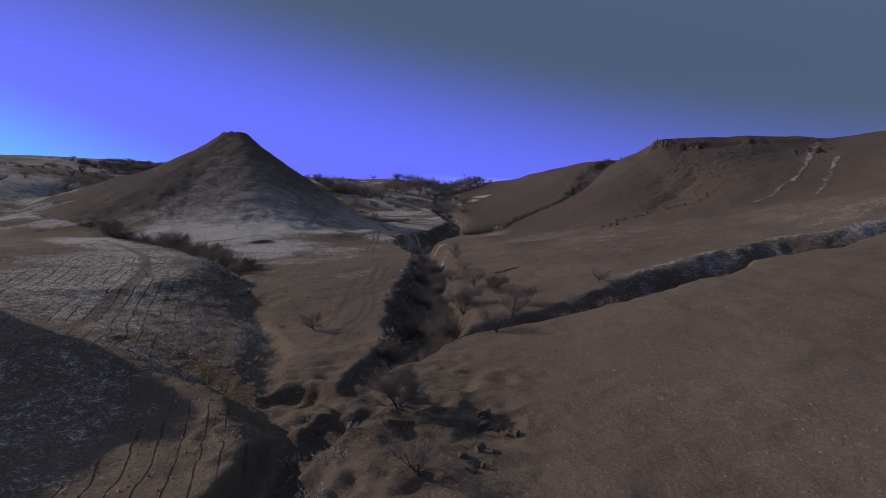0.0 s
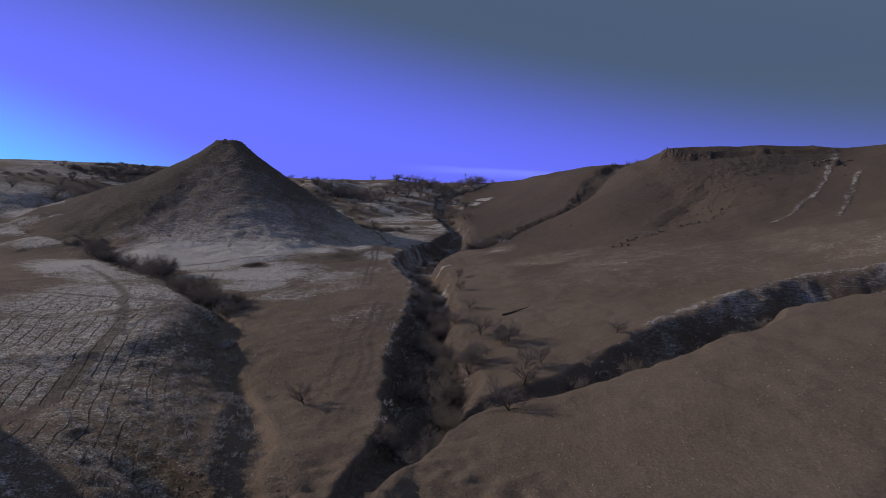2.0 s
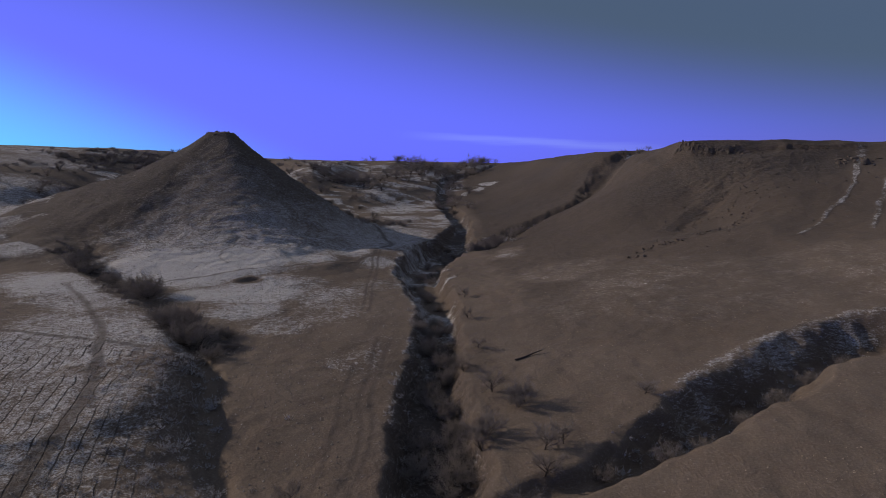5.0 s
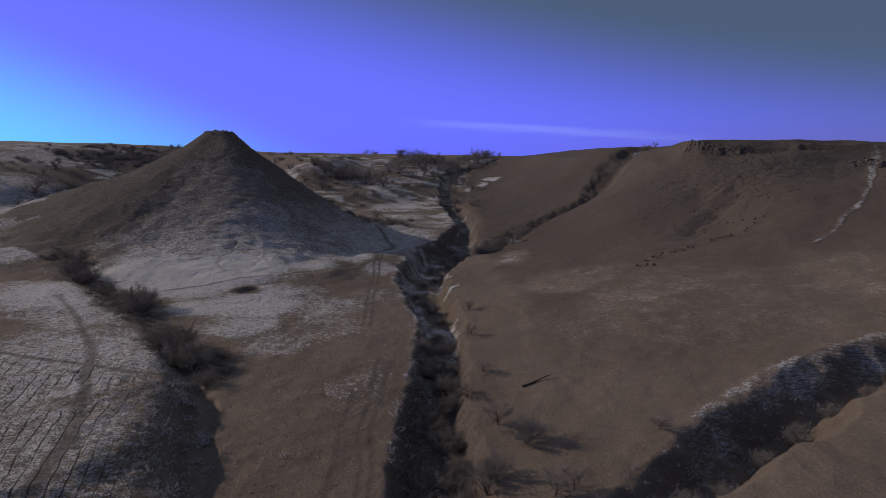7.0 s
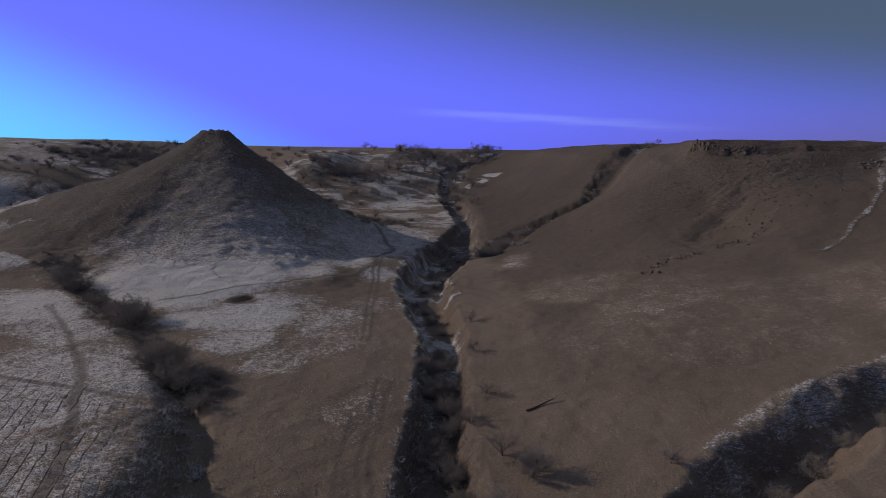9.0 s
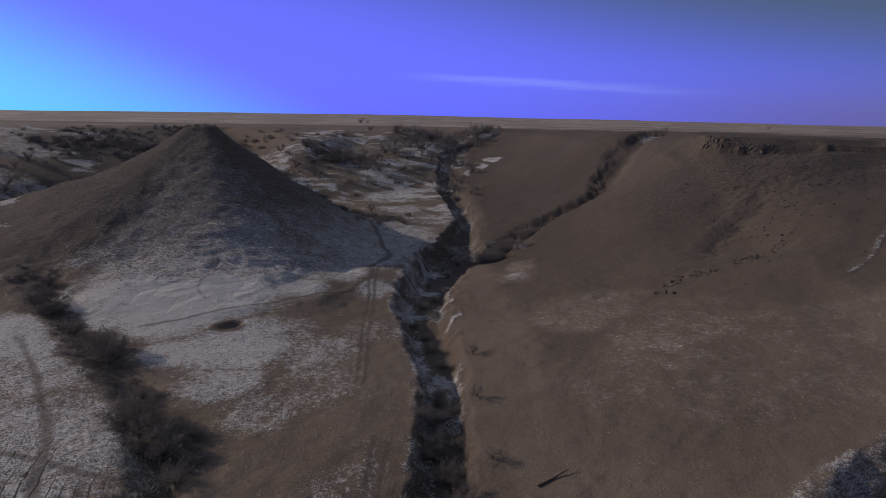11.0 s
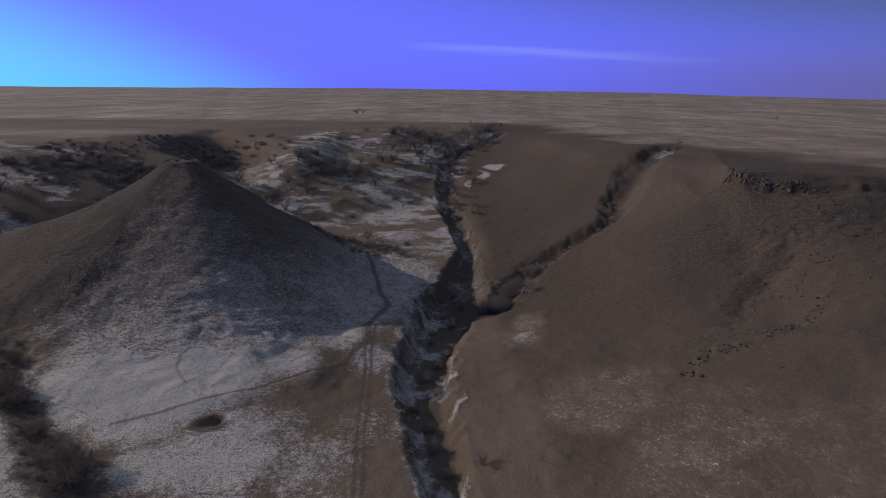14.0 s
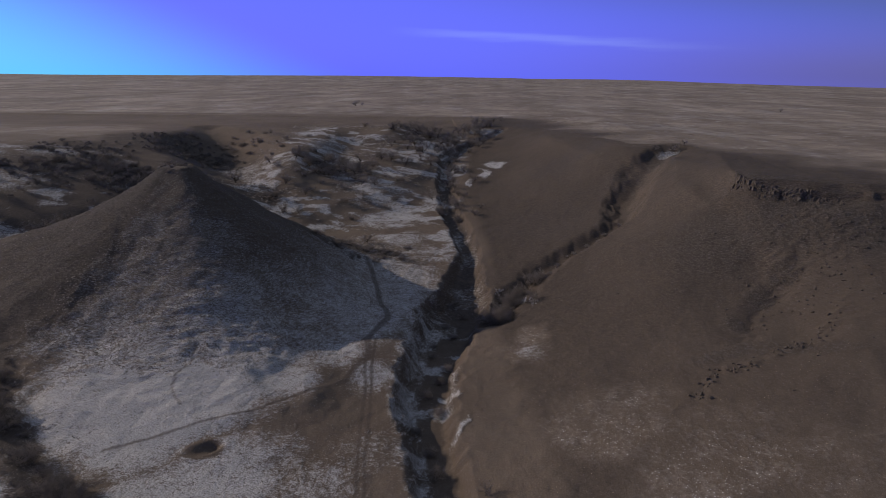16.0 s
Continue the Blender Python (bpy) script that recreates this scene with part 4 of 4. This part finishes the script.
# ---- rocks ----
def rock_mesh(seed, flat=1.0):
    r = random.Random(seed)
    bm = bmesh.new()
    for _ in range(15):
        v = Vector((r.gauss(0, 1), r.gauss(0, 1), r.gauss(0, 1))).normalized()
        v = Vector([max(-0.72, min(0.72, c)) for c in v]) * r.uniform(0.85, 1.1)
        bm.verts.new((v.x, v.y * r.uniform(0.7, 1), v.z * flat))
    bmesh.ops.convex_hull(bm, input=bm.verts)
    loose = [v for v in bm.verts if not v.link_faces]
    bmesh.ops.delete(bm, geom=loose, context="VERTS")
    me = bpy.data.meshes.new("rock")
    bm.to_mesh(me)
    bm.free()
    me.materials.append(ROCK)
    return me


ROCKS = [rock_mesh(100 + k, 0.75 + 0.1 * (k % 4)) for k in range(10)]


def rock(parent, x, y, size, rise=0.2, tall=1.0, base=None):
    ob = new("rock", rng.choice(ROCKS))
    z = (height_at(x, y) if base is None else base) + rise * size
    ob.parent = parent
    where = Vector((x, y, z)) - (parent.location if parent else Vector())
    ob.matrix_basis = pose(*where, rng.uniform(-15, 15), rng.uniform(-15, 15), rng.uniform(0, 360)) @ Matrix.Diagonal((size * rng.uniform(0.8, 1.3), size * rng.uniform(0.7, 1.1), size * tall, 1))
    return ob


def outcrop(name, label, x, y):
    root = new(name)
    root.location = (x, y, height_at(x, y))
    return tagged(root, label, "rock outcrop")


crag = outcrop("crag", "dark broken basalt crag along the plateau rim", 96, 303)
for k in range(290):
    a = rng.random()
    x = float(np.interp(a, [0, 0.25, 0.6, 1], [85, 90.5, 101, 110])) + rng.gauss(0, 0.8)
    y = float(np.interp(a, [0, 0.25, 0.6, 1], [316, 307.2, 301.6, 296])) - abs(rng.gauss(0, 1.3)) + 0.4
    rock(crag, x, y, 0.25 + 0.6 * rng.random() ** 2, -0.25, rng.uniform(1.1, 1.7))
ledge = outcrop("rim_rocks", "knuckle of dark rocks on the plateau rim", 132, 286)
for k in range(26):
    rock(ledge, 132 + rng.gauss(0, 4), 279 + rng.gauss(0, 1.8), rng.uniform(0.5, 1.1), 0.0, 1.1)
crown_rocks = outcrop("summit_rocks", "low cap of dark rocks on the hilltop", *APEX)
for k in range(30):
    q, r = rng.uniform(0, 6.283), rng.uniform(0.5, 6.5)
    rock(crown_rocks, APEX[0] + r * math.cos(q), APEX[1] + r * math.sin(q), rng.uniform(0.3, 0.75), 0.05)
face = outcrop("gully_rock_face", "split brown rock ledge on the gully side", 11, 80)
for k in range(34):
    x, y = rng.choice(((10.6, 86.0), (12.7, 84.0), (10.2, 78.5), (9.6, 75.5)))
    rock(face, x + rng.gauss(0, 0.6), y + rng.gauss(0, 0.9), rng.uniform(0.25, 0.62), -0.35, rng.uniform(1.3, 1.9))
for k in range(110):
    a = rng.random()
    x = float(np.interp(a, [0, 0.2, 0.4, 0.6, 0.8, 1], [50, 57, 65, 74, 81, 93])) + rng.gauss(0, 1.0)
    y = float(np.interp(a, [0, 0.2, 0.4, 0.6, 0.8, 1], [232, 241, 240.5, 246, 246, 258])) + rng.gauss(0, 1.0)
    tagged(rock(None, x, y, 0.22 + 0.5 * rng.random() ** 2, 0.1), "dark weathered boulder half sunk in the grass slope", "boulder", "boulders in a line across the slope")
for k in range(50):
    a = rng.random()
    x, y = 70 + 19 * a + rng.gauss(0, 0.9), 256 + 18 * a + rng.gauss(0, 0.9)
    tagged(rock(None, x, y, 0.14 + 0.3 * rng.random() ** 2, 0.1), "small dark stone in a shallow rib of the slope", "boulder", "stones along the shallow rib")
for k in range(170):
    x, y = rng.gauss(99, 18), rng.gauss(280, 14)
    if height_at(x, y) < 41:
        tagged(rock(None, x, y, 0.15 + 0.45 * rng.random() ** 2, 0.1), "brown fallen boulder on the slope below the crag", "boulder", "boulders below the crag")
verts, faces, base = [], [], 0
for k in range(650):
    x, y = rng.gauss(100, 17), rng.gauss(284, 13)
    if height_at(x, y) > 42:
        continue
    me, size, q = rng.choice(ROCKS), 0.12 + 0.3 * rng.random() ** 2, rng.uniform(0, 6.283)
    c, s = size * math.cos(q), size * math.sin(q)
    z = height_at(x, y) + 0.1 * size
    verts += [(x + c * v.co.x - s * v.co.y, y + s * v.co.x + c * v.co.y, z + size * v.co.z) for v in me.vertices]
    faces += [[base + i for i in p.vertices] for p in me.polygons]
    base = len(verts)
me = from_arrays("talus", verts, faces)
me.materials.append(ROCK)
tagged(new("talus", me), "small brown stones strewn over the slope below the crag", "rubble", kind="stuff")
tagged(rock(None, 133, 271.5, 1.9, 0.3), "large dark boulder beside the worn hillside path", "boulder")

# ---- tussocks, too many to count ----
def tussocks(name, label, px, py, width, height, stretch, material):
    """Low domes of dead grass, pointed, each turned its own way."""
    n = len(px)
    turn, w = np.random.uniform(0, 6.283, n), width * np.random.uniform(0.55, 1.35, n)
    h = height * np.random.uniform(0.5, 1.5, n)
    pz = lie(px, py)
    rings = []
    for k in range(5):
        q = turn + 6.283 * k / 5
        ruff = w * np.random.uniform(0.75, 1.25, n)
        rings.append(np.stack([px + ruff * np.cos(q) * stretch, py + ruff * np.sin(q), pz - 0.15 * h], -1))
    rings.append(np.stack([px + w * np.random.uniform(-0.4, 0.4, n), py + w * np.random.uniform(-0.4, 0.4, n), pz + h], -1))
    verts = np.stack(rings, 1).reshape(-1, 3)
    faces = (np.arange(n)[:, None, None] * 6 + np.array([(k, (k + 1) % 5, 5) for k in range(5)])[None]).reshape(-1, 3)
    me = bpy.data.meshes.new(name)
    me.vertices.add(len(verts))
    me.vertices.foreach_set("co", verts.astype(np.float32).ravel())
    me.loops.add(faces.size)
    me.loops.foreach_set("vertex_index", faces.ravel().astype(np.int32))
    me.polygons.add(len(faces))
    me.polygons.foreach_set("loop_start", np.arange(0, faces.size, 3, dtype=np.int32))
    me.update()
    me.materials.append(material)
    return tagged(new(name, me), label, "grass", kind="stuff")


def scatter(count, x0, x1, y0, y1, weight):
    px, py = np.random.uniform(x0, x1, count), np.random.uniform(y0, y1, count)
    ok = np.random.uniform(0, 1, count) < weight(px, py)
    return px[ok], py[ok]


def on_hill(px, py):
    r = np.hypot(px - APEX[0], py - APEX[1])
    b = np.degrees(np.arctan2(py - APEX[1], px - APEX[0]))
    return (0.005 + 0.995 * ss(-112, -94, b + 6 * grain(px, py, 7, 34)) * (1 - 0.9 * ss(-52, -44, b))) * ss(4, 10, r) * (1 - ss(34, 80, r)) * (b < 40) * (0.55 + 0.45 * ss(-0.4, 0.3, grain(px, py, 5, 35)))


def clumps(name, label, kind, px, py, low, high, material):
    """Many small shrubs as one mesh."""
    verts, faces, base = [], [], 0
    for x, y in zip(px.tolist(), py.tolist()):
        me = rng.choice(KINDS[kind])[1]
        co = np.empty(len(me.vertices) * 3, np.float32)
        me.vertices.foreach_get("co", co)
        co = co.reshape(-1, 3) * rng.uniform(low, high)
        q = rng.uniform(0, 6.283)
        c, s = math.cos(q), math.sin(q)
        verts.append(np.stack([x + c * co[:, 0] - s * co[:, 1], y + s * co[:, 0] + c * co[:, 1], height_at(x, y) + co[:, 2]], -1))
        ix = np.empty(len(me.loops), np.int32)
        me.loops.foreach_get("vertex_index", ix)
        faces.append(ix.reshape(-1, 4) + base)
        base += len(co)
    me = from_arrays(name, np.concatenate(verts).tolist(), np.concatenate(faces).tolist())
    me.materials.append(material)
    return tagged(new(name, me), label, "shrub", kind="stuff")


def on_bank(px, py):
    d, side, _ = along(px, py, LEFT)
    return (side < 0) * (1 - ss(6, 22, d)) * (0.3 + 0.7 * ss(-0.2, 0.4, grain(px, py, 6, 39)))


clumps("frosted_brush", "ankle-high frost-white brush on the terrace bank", "frosted", *scatter(1800, -52, -8, 92, 160, on_bank), 0.3, 0.75, FROST)
clumps("ravine_frost_brush", "frost-white brush hanging on the ravine's shaded wall", "frosted", *scatter(1500, 24, 110, 124, 174, lambda a, b: (along(a, b, RAVINE)[1] > 0) * (1 - ss(5.5, 8.0, along(a, b, RAVINE)[0])) * ss(1.5, 3, along(a, b, RAVINE)[0])), 0.2, 0.5, FROST)
clumps("streamside_bramble", "tangled brown bramble along the small stream", "scrub", *scatter(1500, -125, -36, 160, 245, lambda a, b: 0.8 * (1 - ss(2.0, 6.0, along(a + 2 * grain(a, b, 7, 66), b, BRAMBLE)[0]))), 0.2, 0.5, TWIG)
clumps("shelf_scrub", "low leafless scrub on the snowy shelf behind the hill", "scrub", *scatter(90, -230, -125, 320, 412, lambda a, b: ss(-0.1, 0.4, rough(a, b, 24, 2, 40))), 0.4, 0.9, HAZE)
clumps("bluff_brush", "dense dark leafless brush on the bluff behind the hill", "scrub", *scatter(1000, -225, -112, 345, 485, lambda a, b: ss(0.30, 0.75, patches(a, b, [(-168, 380, 46, 24, 1.0), (-160, 452, 26, 40, 1.0), (-192, 412, 26, 18, 0.8)]))), 0.3, 0.7, BRUSH)
tussocks("hillside_tussocks", "dark dead grass tussocks standing in thin hillside snow", *scatter(110000, -178, -20, 222, 318, on_hill), 0.18, 0.20, 1.5, TUSSOCK)
tussocks("terrace_tussocks", "small grey-brown grass tussocks on the frosted terrace", *scatter(22000, -95, -8, 60, 215, lambda a, b: 0.25 + 0.75 * ss(-0.2, 0.5, rough(a, b, 12, 2, 36)) * (along(a, b, LEFT)[1] < 0) * (1 - ss(-10, -13, a) * (1 - ss(86, 96, b)))), 0.13, 0.17, 1.0, TUSSOCK)
tussocks("apron_tussocks", "sparse dry grass tussocks on the snowy valley floor", *scatter(5000, -95, -8, 150, 262, lambda a, b: 0.2 + 0.8 * ss(0.0, 0.6, rough(a, b, 9, 2, 37))), 0.16, 0.16, 1.0, TUSSOCK)
tussocks("basin_brush", "low dark brush and tussocks in the valley head", *scatter(9000, -125, -4, 335, 560, lambda a, b: ss(-0.1, 0.5, rough(a * 0.4, b, 8, 3, 38))), 0.45, 0.28, 1.8, TUSSOCK)
tussocks("slope_tussocks", "dry straw-coloured grass tussocks on the slopes", *scatter(5000, 10, 90, 64, 250, lambda a, b: 0.15 + 0.6 * ss(0.0, 0.6, rough(a, b, 11, 2, 77))), 0.11, 0.10, 1.0, STRAW)
